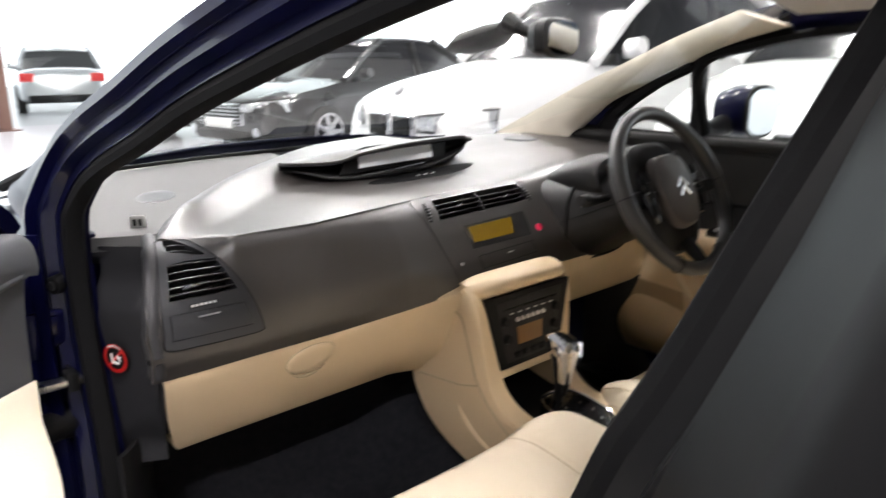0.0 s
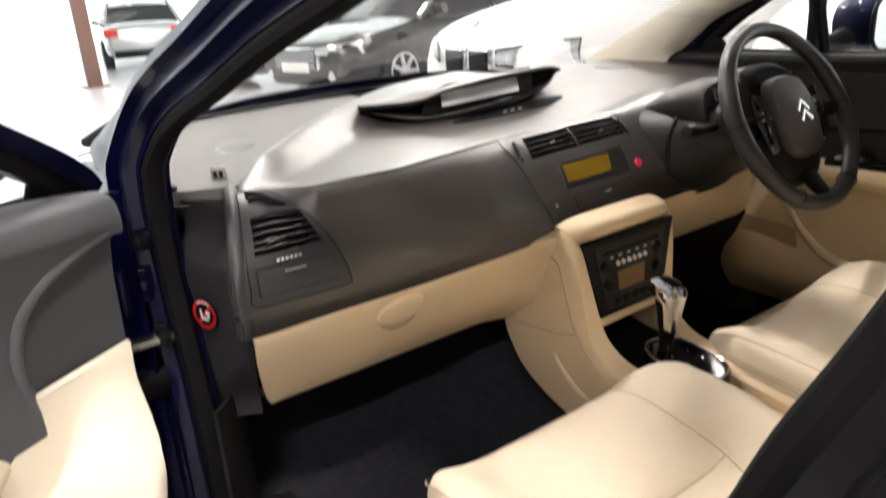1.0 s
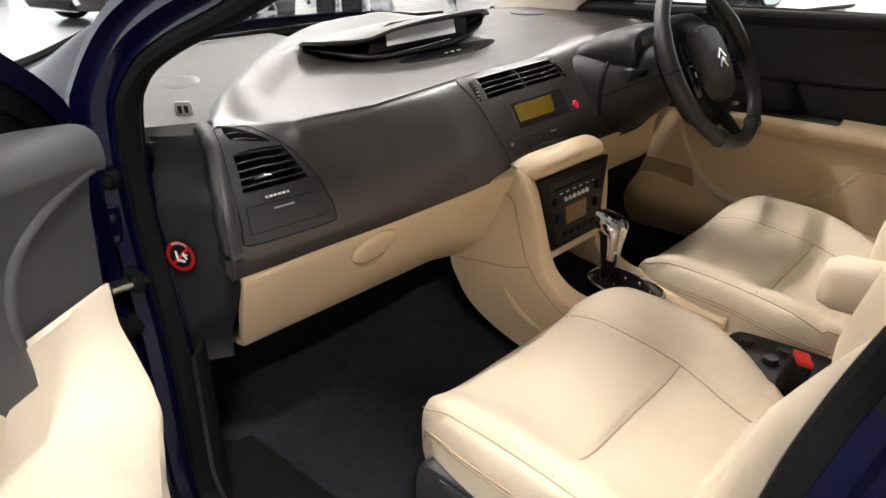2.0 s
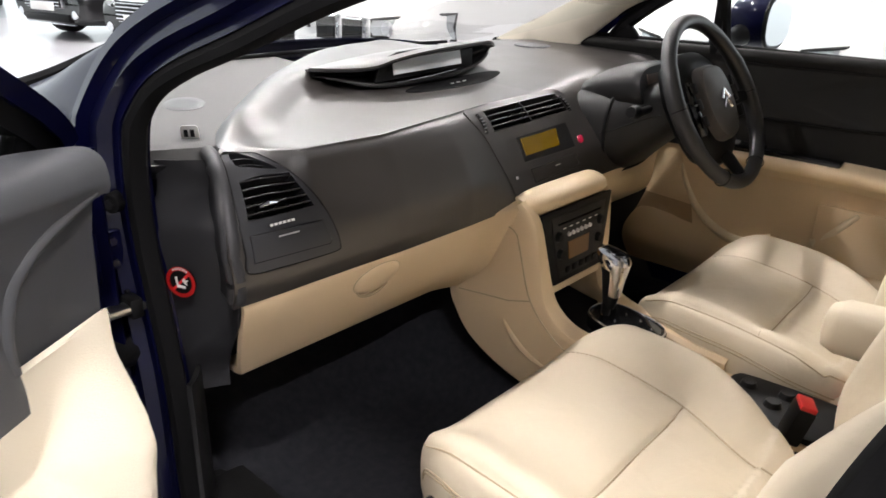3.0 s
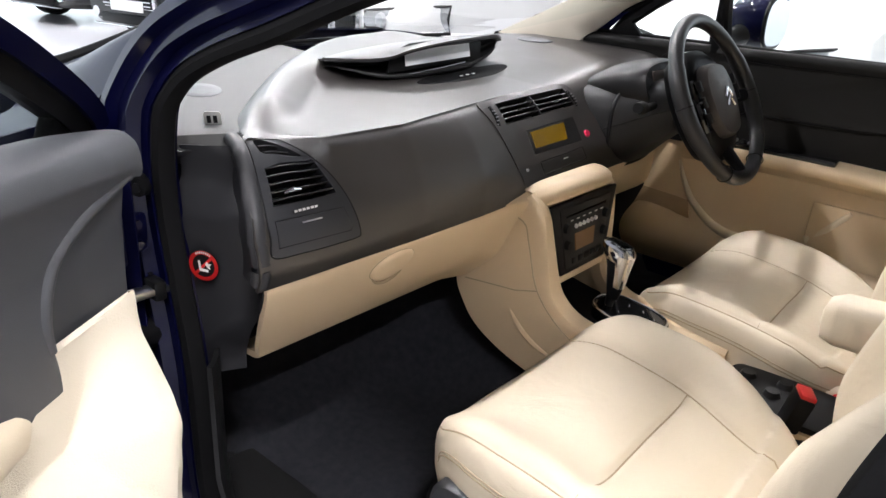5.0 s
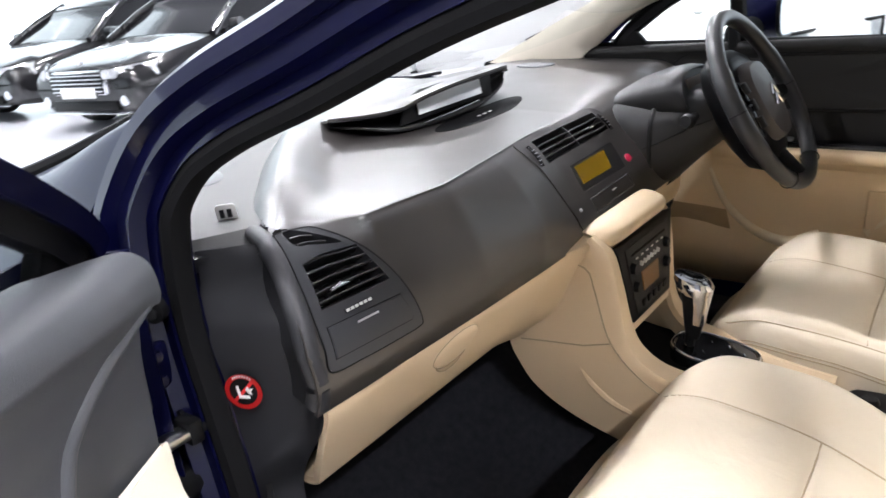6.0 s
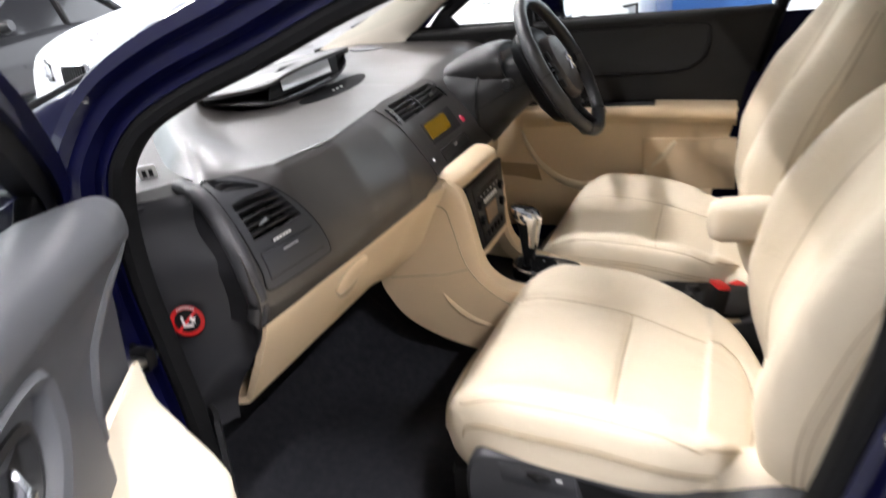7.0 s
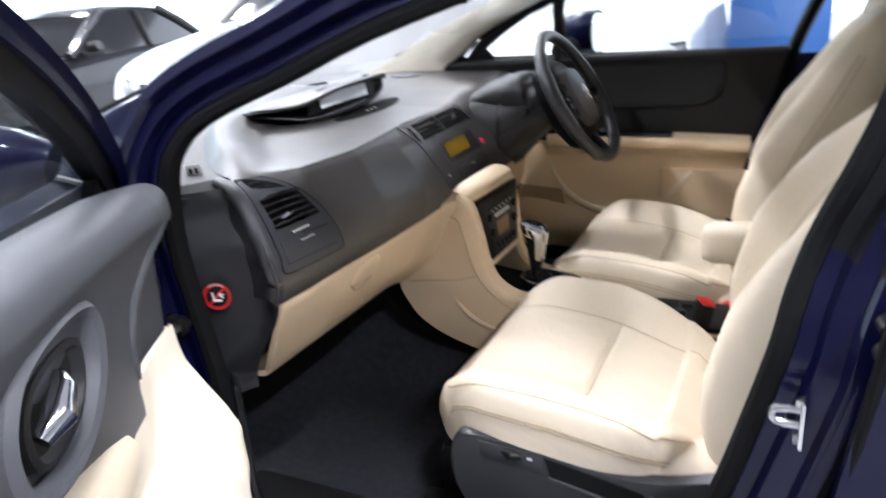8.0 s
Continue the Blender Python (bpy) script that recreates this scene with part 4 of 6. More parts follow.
hb = part("handle", loft([oval(1.0, -0.004), oval(1.0, 0.0015), oval(0.95, 0.004), oval(0.8, 0.0062), oval(0.5, 0.007), oval(0.05, 0.007)]), BEIGE, gb, "oval beige pull handle")
part("finger_scoop", tube([gface(0.437 + 0.072 * math.cos(a), 0.315 - 0.098 * math.sin(a), 0.0025) for a in np.linspace(math.pi * 1.12, math.pi * 1.80, 14)], [0.0008 + 0.0026 * math.sin(math.pi * i / 13) for i in range(14)], 8), SEAM, gb)
part("handle_edge", tube(oval(1.01, 0.0006), 0.0008, 6, closed=True, up=(0, -1, 0.3)), SEAM, gb)
# end cheek of the dash: flush below, scooped out under the top ledge
def cheek(u, v):
    z = lerp(0.560, 0.934, v)
    ye = face(-0.70, max(0.758, z), 0).y + 0.012 + 0.10 * sstep(0.758, 0.57, z)
    y = lerp(ye, 0.275, u)
    plane = -0.711 - 0.5 * (y - 0.217)
    scoop = 0.050 * sstep(0.835, 0.905, z + 0.10 * (y - 0.20)) + 0.012 * sstep(0.80, 0.90, z)
    near = xend(z) + 0.012 if z > 0.758 else lerp(-0.692, -0.650, sstep(0.758, 0.57, z))
    return Vector((lerp(near, plane + scoop * (1 - 0.5 * u), sstep(0.0, 0.055, y - ye + 0.012)), y, z))
part("end_cheek", sheet(cheek, 28, 44, 0.006), CHEEK, dash, "dark grey dash end panel")
def end_wall(u, v):
    z = lerp(0.752, 0.950, v)
    p = face(xend(z) + 0.004, z, -0.010)
    return p + Vector((0.020 * u, 0.075 * u, 0))
part("end_wall", sheet(end_wall, 8, 24, 0.004), CHEEK, dash)
# flat outer top beside the windscreen
def shelf(u, v):
    y = lerp(0.262, 0.86, v)
    xl = -0.742 + 0.06 * sstep(0.35, 0.85, y)
    x = lerp(xl, -0.08, u)
    y = lerp(lerp(0.288, 0.235, max(0.0, min(1.0, (x + 0.742) / 0.11))), 0.86, v)
    z = 0.946 + 0.025 * v - 0.020 * (1 - min(1.0, v / 0.035)) ** 2
    return Vector((lerp(xl, -0.08, u), y, z))
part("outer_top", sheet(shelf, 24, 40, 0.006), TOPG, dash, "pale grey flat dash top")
part("shelf_edge", sheet(lambda u, v: Vector((lerp(-0.742, -0.632, u), 0.288 - 0.053 * u + 0.006 * v + 0.014 * v * v, 0.928 - 0.022 * v)), 10, 6, 0.005), CHEEK, dash)
# round warning label
SC, SE, SN = Vector((-0.7185, 0.215, 0.765)), Vector((-0.447, 0.894, 0)), Vector((-0.894, -0.447, 0))
def stk_at(a, b, c):
    return SC + SE * (a * 0.74) + Vector((0, 0, b * 0.74)) + SN * (c + 0.0012)
warn = thing("warning_sticker", "round red warning sticker on the dark dash end panel", "sticker")
part("backing", prism(ellipse(36, 0.033, 0.033), stk_at, 0.0010), BLACK, warn, smooth=0)
rg = bmesh.new()
for i in range(36):
    a0, a1 = 2 * math.pi * i / 36, 2 * math.pi * (i + 1) / 36
    vs = [rg.verts.new(stk_at(r * math.cos(a), r * math.sin(a), 0.0022)) for r, a in ((0.033, a0), (0.033, a1), (0.0245, a1), (0.0245, a0))]
    rg.faces.new(vs)
bmesh.ops.solidify(rg, geom=rg.faces[:], thickness=0.0008)
part("red_ring", rg, RED, warn, smooth=0)
part("red_bar", prism([(-0.020, 0.016), (-0.016, 0.020), (0.020, -0.016), (0.016, -0.020)], lambda a, b, c: stk_at(a, b, 0.0016 + c), 0.0006), RED, warn, smooth=0)
part("white_seat_shape", prism([(-0.012, 0.010), (-0.008, 0.011), (-0.005, -0.006), (0.010, -0.008), (0.010, -0.013), (-0.009, -0.012)], lambda a, b, c: stk_at(-a, b, 0.002 + c), 0.0008), WHITEINK, warn, smooth=0)
part("white_puff_shape", prism([(0.004, 0.004), (0.008, 0.010), (0.011, 0.005), (0.018, 0.006), (0.013, 0.0), (0.015, -0.006), (0.009, -0.003)], lambda a, b, c: stk_at(-a, b, 0.002 + c), 0.0008), WHITEINK, warn, smooth=0)
for i in range(8):
    a = math.radians(60 + i * 9)
    part("lettering_bar", prism([(-0.0012, -0.0022), (0.0012, -0.0022), (0.0012, 0.0022), (-0.0012, 0.0022)], lambda p, q, c, a=a: stk_at(0.0288 * math.cos(a) + p, 0.0288 * math.sin(a) + q, 0.0026 + c), 0.0003), WHITEINK, warn, smooth=0)

# speaker grilles and small outlets on the dash top
def topz(x, y):
    c = dcurve(x)
    z = interp(y, [q.y for q in c[40:]], [q.z for q in c[40:]])
    return z + swell(x, y)
def shelfz(x, y):
    return 0.946 + 0.025 * (y - 0.262) / 0.6
def top_disc(cx, cy, rx, ry, off, th, n=32, rot=0.0, zf=None):
    zf = zf or topz
    lv = []
    for k, o in ((1, off - th), (1, off - 0.0006), (0.97, off), (0.5, off), (0.1, off)):
        lv.append([Vector((x, y, zf(x, y) + o)) for x, y in ((cx + k * (rx * math.cos(a) * math.cos(rot) - ry * math.sin(a) * math.sin(rot)), cy + k * (rx * math.cos(a) * math.sin(rot) + ry * math.sin(a) * math.cos(rot))) for a in [2 * math.pi * i / n for i in range(n)])])
    return loft(lv)
part("speaker_grille", top_disc(-0.525, 0.512, 0.036, 0.055, 0.0018, 0.003, rot=-0.6, zf=shelfz), PODG, dash, "grey perforated speaker grille")
part("speaker_grille", top_disc(0.55, 0.52, 0.05, 0.05, 0.003, 0.006), MGREY, dash, "grey perforated speaker grille")
def tab_at(a, b, c):
    """A little upright plate, turned to face the camera's view."""
    return Vector((-0.631, 0.306, shelfz(0, 0.306) - 0.002)) + Vector((0.80, -0.60, 0)) * a + Vector((0.0, 0.15, 0.985)) * b + Vector((-0.60, -0.80, 0)) * c
dm = part("outlet_tab", prism([(-0.013, 0), (0.013, 0), (0.013, 0.019), (0.010, 0.022), (-0.010, 0.022), (-0.013, 0.019)], tab_at, 0.004, 0.0008), mat("pale_tab", (0.5, 0.5, 0.48), 0.6), dash, "pale grey tab with two dark slots")
for dx in (-0.0085, 0.0010):
    part("outlet_slot", prism([(dx, 0.005), (dx + 0.0060, 0.005), (dx + 0.0060, 0.016), (dx, 0.016)], lambda a, b, c: tab_at(a, b, 0.0038 + c), 0.001), BLACK, dm, smooth=0)

# screen hood: a wide flat eye
LIP = spl([(-0.272, 0.474, 1.003), (-0.225, 0.428, 1.003), (-0.175, 0.386, 1.008), (-0.125, 0.366, 1.023), (-0.02, 0.360, 1.034), (0.09, 0.363, 1.038), (0.185, 0.385, 1.036), (0.262, 0.428, 1.021)], 41)
BACKC = spl([(-0.268, 0.480, 1.000), (-0.235, 0.535, 0.990), (-0.16, 0.61, 0.980), (0.0, 0.66, 0.975), (0.15, 0.61, 0.980), (0.23, 0.52, 0.995), (0.258, 0.434, 1.018)], 41)
FOOT = spl([(-0.266, 0.480, 0.985), (-0.22, 0.445, 0.978), (-0.185, 0.405, 0.970), (-0.130, 0.392, 0.966), (-0.02, 0.385, 0.967), (0.09, 0.387, 0.974), (0.185, 0.402, 0.992), (0.257, 0.434, 1.014)], 41)
def hood(u, v):
    i = round(u * 40)
    k = math.sin(math.pi * u)
    return LIP[i].lerp(BACKC[i], v) + Vector((0, 0, 0.012 * k * math.sin(math.pi * v ** 0.8)))
hd = part("screen_hood", sheet(hood, 40, 20, 0.005), GREY, dash, "charcoal hood over the display")
def hood_in(u, v):
    i = round(u * 40)
    k = math.sin(math.pi * u) ** 0.7
    return (LIP[i] - Vector((0, 0, 0.004))).lerp(FOOT[i], v) + Vector((0, 0.05 * k * math.sin(math.pi * v) ** 0.7, 0))
part("screen_recess", sheet(hood_in, 40, 16, 0.003), BLACK, hd)
part("hood_chin", tube([p + Vector((0, -0.001, 0.0)) for p in FOOT[3:38]], [0.002 + 0.0035 * math.sin(math.pi * i / 34) for i in range(35)], 8), DGREY, hd)
part("screen_bezel", prism([(-0.172, 0.974), (-0.150, 1.016), (-0.10, 1.030), (0.10, 1.036), (0.14, 1.034), (0.135, 0.984)], lambda a, b, c: Vector((a, 0.398 - c + (b - 1.0) * 0.12, b)), 0.006, 0.002), BLACK, hd)
part("screen", prism([(-0.121, 0.986), (-0.121, 1.0205), (0.088, 1.0285), (0.092, 0.992)], lambda a, b, c: Vector((a, 0.3895 - c + (b - 1.0) * 0.12, b)), 0.002), LCD, hd, "pale unlit display", smooth=0)
part("trim_strip", tube([(-0.124, 0.376, 0.9715), (-0.04, 0.370, 0.977), (0.055, 0.371, 0.9835)], 0.0026, 8, flat=0.5), CHROME, hd, "thin bright strip")
# Tray widened and matt black to carry the hood's shade on the dish.
tray = part("shaded_button_tray", top_disc(0.035, 0.352, 0.165, 0.040, 0.001, 0.006, n=48, rot=0.08), RUBBER, dash, "matt dark tray with tiny white symbols, widened as hood shade")
for i in range(3):
    part("symbol_bar", box(0.006 + i * 0.024, 0.340 + i * 0.003, topz(0.03, 0.342) + 0.0015, 0.015 + i * 0.024, 0.3435 + i * 0.003, topz(0.03, 0.342) + 0.0030), WHITEINK, tray, smooth=0)

# lower driver panel
def low(u, v):
    x = lerp(0.14, 0.69, u)
    yl = interp(x, DX, [s[0][0] for s in DP]) + 0.01
    q = spl([(0, yl, 0.785), (0, yl + 0.03, 0.72), (0, 0.19, 0.63), (0, 0.26, 0.58)], 15)[round(v * 14)]
    return Vector((x, q.y, q.z))
part("lower_panel", sheet(low, 14, 14, 0.008), BEIGE, dash, "beige lower driver panel")

# steering column and gauge hood
pod2 = thing("steering_column", "dark grey steering column with stalks and small gauge hood", "steering column")
cc = Vector((0.349, -0.106, 0.947))
axis = Vector((0, -0.8755, 0.483))
def colr(y, w, z0, z1, e=0.7):
    zm, h = (z0 + z1) / 2, (z1 - z0) / 2
    return [Vector((0.347 + w * math.copysign(abs(math.cos(a)) ** e, math.cos(a)), y, zm + h * math.copysign(abs(math.sin(a)) ** e, math.sin(a)))) for a in [2 * math.pi * i / 36 for i in range(36)]]
part("shroud", loft([colr(-0.062, 0.045, 0.90, 0.965), colr(-0.055, 0.066, 0.885, 0.975), colr(-0.02, 0.085, 0.850, 0.978), colr(0.02, 0.104, 0.815, 0.975), colr(0.06, 0.124, 0.775, 0.965), colr(0.085, 0.14, 0.762, 0.96), colr(0.16, 0.17, 0.765, 0.955)]), DGREY, pod2, "dark grey column cover")
part("shroud_gap", tube(colr(0.074, 0.1345, 0.7660, 0.9640), 0.0045, 8, closed=True, up=(0, 1, 0)), BLACK, pod2)
part("shroud_joint", tube([Vector((0.347 - w - 0.0005, y, z)) for y, w, z in ((-0.05, 0.068, 0.925), (0.0, 0.094, 0.905), (0.06, 0.124, 0.875), (0.085, 0.14, 0.865))], 0.0015, 6), BLACK, pod2)
def helm(y, w, z0, z1, k=1.0, e=0.75):
    """A ring of the gauge pod; its mouth leans towards the driver at the foot."""
    zm, h = (z0 + z1) / 2, (z1 - z0) / 2
    out = []
    for i in range(40):
        a = 2 * math.pi * i / 40
        z = zm + k * h * math.copysign(abs(math.sin(a)) ** e, math.sin(a))
        out.append(Vector((0.347 + k * w * math.copysign(abs(math.cos(a)) ** e, math.cos(a)), y + 0.30 * (z - 0.96), z)))
    return out
gh = part("gauge_hood", loft([helm(0.17, 0.098, 0.90, 0.968), helm(0.12, 0.108, 0.90, 0.992), helm(0.075, 0.112, 0.905, 1.006), helm(0.040, 0.111, 0.91, 1.012), helm(0.022, 0.107, 0.912, 1.011), helm(0.016, 0.103, 0.915, 1.008), helm(0.0165, 0.103, 0.915, 1.008, 0.94), helm(0.021, 0.103, 0.915, 1.008, 0.90), helm(0.022, 0.103, 0.915, 1.008, 0.05)]), DGREY, pod2, "dark hood over the rev counter", smooth=50)
part("gauge_display", prism([(0.292, 0.966), (0.290, 0.992), (0.404, 0.992), (0.402, 0.966)], lambda a, b, c: Vector((a, 0.0215 - c + 0.30 * (b - 0.96), b)), 0.003), mat("brown_lcd", (0.26, 0.21, 0.18), 0.25, var=0.05, coat=0.3), gh, "brownish unlit rev counter display", smooth=0)
for s, k in ((-1, 1.0), (1, 1.0)):
    st = part("stalk", tube([(0.347 + s * 0.08, 0.0, 0.925), (0.347 + s * 0.14, -0.012, 0.928), (0.347 + s * 0.185, -0.02, 0.934)], [0.008, 0.009, 0.013], 12), BLACK, pod2, "black control stalk")
    part("stalk_end", tube([(0.347 + s * 0.185, -0.02, 0.934), (0.347 + s * 0.212, -0.024, 0.938)], [0.0145, 0.011], 12), DGREY, st)
st = part("stalk", tube([(0.40, -0.005, 0.965), (0.45, -0.02, 0.99), (0.475, -0.03, 1.00)], [0.008, 0.010, 0.012], 12), BLACK, pod2, "black wiper stalk")

# ==== steering wheel ====
sw = thing("steering_wheel", "black leather steering wheel with fixed hub pad", "steering wheel")
up2 = Vector((0, 0.483, 0.8755))
right = Vector((1, 0, 0))
def wp(a, r, h=0.0):
    return cc + right * (r * math.sin(a)) + up2 * (r * math.cos(a)) + axis * h
WSKIN = mat("black_leather_rim", (0.024, 0.024, 0.025), 0.36, var=0.15, bump=0.2, bscale=600)
part("rim", tube([wp(2 * math.pi * i / 72, 0.1775) for i in range(72)], [0.0155 + (0.002 if 12 < i % 36 < 24 else 0) for i in range(72)], 16, closed=True, up=axis), WSKIN, sw, "black leather rim")
for a in (90, -90, 150, -150):
    aa = radians(a)
    part("rim_stitch", tube([wp(aa, 0.1775) + (wp(aa, 1) - cc).normalized() * (0.0178 * math.cos(b)) + axis * (0.0178 * math.sin(b)) for b in [2 * math.pi * i / 16 for i in range(16)]], 0.0012, 6, closed=True, up=wp(aa + 1.5, 1) - cc), BLACK, sw)
hubp = [(0.0, 0.078), (0.045, 0.07), (0.064, 0.035), (0.066, 0.0), (0.06, -0.04), (0.04, -0.075), (0.0, -0.085), (-0.04, -0.075), (-0.06, -0.04), (-0.066, 0.0), (-0.064, 0.035), (-0.045, 0.07)]
hubs = [(p.x, p.y) for p in spl([(a, b, 0) for a, b in hubp], 48, closed=True)]
def hubring(k, h):
    return [cc + right * (a * k) + up2 * (b * k) + axis * h for a, b in hubs]
part("hub_base", loft([hubring(0.95, -0.085), hubring(1.40, -0.068), hubring(1.58, -0.045), hubring(1.52, -0.026), hubring(1.30, -0.011), hubring(1.0, -0.008)]), BLACK, sw, "black wheel centre")
hp = part("hub_pad", loft([hubring(1.02, -0.010), hubring(1.0, 0.004), hubring(0.93, 0.013), hubring(0.6, 0.019), hubring(0.1, 0.021)]), mat("brown_grey_pad", (0.06, 0.052, 0.048), 0.45, var=0.05, bump=0.25, bscale=800), sw, "brown-grey airbag pad")
for k in (0, 1):
    o = 0.012 - 0.02 * k
    part("emblem", tube([cc + axis * 0.0225 + right * -0.018 + up2 * (o - 0.013), cc + axis * 0.0235 + up2 * (o + 0.006), cc + axis * 0.0225 + right * 0.018 + up2 * (o - 0.013)], 0.0035, 6), CHROME, hp, "plain silver emblem shape")
for s in (-1, 1):
    part("spoke", tube([cc + right * s * 0.085 + up2 * -0.005 + axis * -0.026, cc + right * s * 0.13 + up2 * -0.005 + axis * -0.016, cc + right * s * 0.17 + up2 * -0.006], [0.022, 0.017, 0.013], 10, flat=0.5, up=axis), BLACK, sw)
    bk = part("button_bank", tube([cc + right * s * 0.082 + up2 * 0.05 + axis * -0.010, cc + right * s * 0.092 + axis * -0.006, cc + right * s * 0.08 + up2 * -0.06 + axis * -0.010], [0.012, 0.016, 0.012], 10, flat=0.6, up=axis), GLOSSB, sw, "gloss black button bank")
    for b in (0.035, 0.0, -0.035):
        part("button", tube([cc + right * s * 0.089 + up2 * (b - 0.011) + axis * 0.0045, cc + right * s * 0.091 + up2 * (b + 0.011) + axis * 0.0045], 0.0065, 8), DGREY, bk)
    part("silver_line", tube([cc + right * s * 0.076 + up2 * 0.002 + axis * 0.003, cc + right * s * 0.104 + up2 * 0.002 + axis * 0.003], 0.002, 6), SILVER, bk)
part("spoke", tube([cc + up2 * -0.10 + axis * -0.024, cc + up2 * -0.165], [0.03, 0.02], 10, flat=0.4, up=axis), BLACK, sw)

# ==== centre console ====
con = thing("centre_console", "beige centre console with radio and automatic gear selector", "console")
CS = [(0.125, 0.765), (0.20, 0.66), (0.222, 0.56), (0.20, 0.505), (0.165, 0.463), (0.10, 0.427), (0.01, 0.400), (-0.12, 0.375), (-0.34, 0.36), (-0.34, 0.50), (-0.20, 0.525), (-0.10, 0.540), (-0.05, 0.565), (-0.02, 0.60), (-0.008, 0.66), (0.0, 0.72), (0.012, 0.775), (0.045, 0.792)]
def cw(z):
    return interp(z, [0.36, 0.55, 0.65, 0.80], [0.115, 0.118, 0.125, 0.142])
CSs = [(p.x, p.y) for p in spl([(a, b, 0) for a, b in CS], 90, closed=True)]
for s in (-1, 1):
    bm = bmesh.new()
    lv = []
    for k, o in ((1.0, -0.02), (1.0, -0.004), (0.985, 0.0), (0.7, 0.004), (0.3, 0.005), (0.05, 0.005)):
        lv.append([Vector((s * (cw(lerp(0.55, b, k)) + o) + 0.004, lerp(0.06, a, k), lerp(0.56, b, k))) for a, b in CSs])
    part("side_panel", loft(lv, bm=bm), BEIGE, con, "beige console side panel")
    def sp(y, z, o=0.0062, s=s):
        return Vector((s * (cw(z) + o - 0.0015) + 0.004, y, z))
    part("panel_joint", tube([sp(a, b) for a, b in [(0.19, 0.566), (0.12, 0.575), (0.06, 0.582), (0.008, 0.598)]], 0.0013, 6), SEAM, con)
    part("panel_joint", tube([sp(q.x, q.y) for q in spl([(0.10, 0.752, 0), (0.045, 0.738, 0), (0.032, 0.70, 0), (0.015, 0.62, 0), (-0.01, 0.575, 0), (-0.05, 0.538, 0), (-0.11, 0.505, 0)], 20)], 0.0013, 6), SEAM, con)
    part("moulded_rib", tube([sp(q.x, q.y, 0.003) for q in spl([(0.075, 0.545, 0), (0.05, 0.51, 0), (0.0, 0.475, 0), (-0.09, 0.452, 0)], 16)], [0.002 + 0.007 * math.sin(math.pi * i / 15) for i in range(16)], 8), BEIGE, con)
    # upright rail beside the radio, sweeping down to the gear plate
    rail = spl([(0.128, 0.035, 0.795), (0.124, 0.006, 0.765), (0.112, -0.006, 0.70), (0.096, -0.014, 0.63), (0.088, -0.03, 0.585), (0.082, -0.07, 0.553), (0.076, -0.13, 0.540), (0.070, -0.22, 0.530), (0.068, -0.32, 0.520)], 36)
    lv = []
    for i, q in enumerate(rail):
        t = (rail[min(i + 1, 35)] - rail[max(i - 1, 0)]).normalized()
        n = Vector((0, t.z, -t.y)) if Vector((0, t.z, -t.y)).y < 0 or Vector((0, t.z, -t.y)).z > 0.5 else Vector((0, -t.z, t.y))
        n.normalize()
        wo = max(0.012, cw(q.z) + 0.003 - q.x)
        lv.append([Vector((s * (q.x + dx) + 0.004, q.y, q.z)) + n * h for dx, h in ((-0.010, -0.03), (-0.012, -0.004), (-0.006, 0.004), (0.004, 0.006), (wo - 0.004, 0.002), (wo, -0.006), (wo, -0.03))])
    part("rail", loft(lv), BEIGE, con)
def brow(u, v):
    """Broad rounded lip over the radio, running back under the dash."""
    w = lerp(-1, 1, u)
    x = 0.008 + 0.138 * w
    e = abs(w) ** 6
    yf = 0.004 + 0.022 * e
    q = spl([(0, yf + 0.010, 0.770), (0, yf - 0.004, 0.780), (0, yf - 0.007, 0.793), (0, yf + 0.002, 0.804), (0, yf + 0.030, 0.811), (0, yf + 0.09, 0.805)], 25)[round(v * 24)]
    return Vector((x, q.y, q.z - 0.010 * e))
part("brow", sheet(brow, 30, 24, 0.006), BEIGE, con, "rounded beige brow above the radio")
def rp(a, b, c):
    """Radio face: a across, b from 0 at the foot to 1 at the top."""
    return Vector((a * lerp(0.086, 0.126, b) + lerp(0.004, 0.012, b), lerp(-0.008, 0.010, b) - c, lerp(0.626, 0.772, b)))
rad = part("radio", prism([(-1, 0), (1, 0), (1, 1), (-1, 1)], rp, 0.012, 0.003), BLACK, con, "black radio panel")
part("disc_slot", prism([(-0.66, 0.80), (0.66, 0.80), (0.66, 0.83), (-0.66, 0.83)], lambda a, b, c: rp(a, b, 0.0125 + c), 0.0015), GLOSSB, rad, smooth=0)
part("radio_face", prism([(-0.8, 0.08), (0.8, 0.08), (0.8, 0.93), (-0.8, 0.93)], lambda a, b, c: rp(a, b, 0.011 + c), 0.003, 0.001), DGREY, rad)
part("radio_display", prism([(-0.40, 0.30), (0.30, 0.30), (0.30, 0.54), (-0.40, 0.54)], lambda a, b, c: rp(a, b, 0.014 + c), 0.002), mat("radio_amber", (0.22, 0.11, 0.03), 0.3, var=0.1), rad, "unlit amber radio display", smooth=0)
for i in range(6):
    part("preset_button", tube([rp(-0.36 + i * 0.135, 0.645, 0.013), rp(-0.36 + i * 0.135, 0.645, 0.018)], [0.005, 0.004], 10), WHITEINK, rad, "small round white button")
for i in range(5):
    part("key", prism([(-0.55 + i * 0.26, 0.13), (-0.37 + i * 0.26, 0.13), (-0.37 + i * 0.26, 0.21), (-0.55 + i * 0.26, 0.21)], lambda a, b, c: rp(a, b, 0.014 + c), 0.003, 0.001), BLACK, rad)
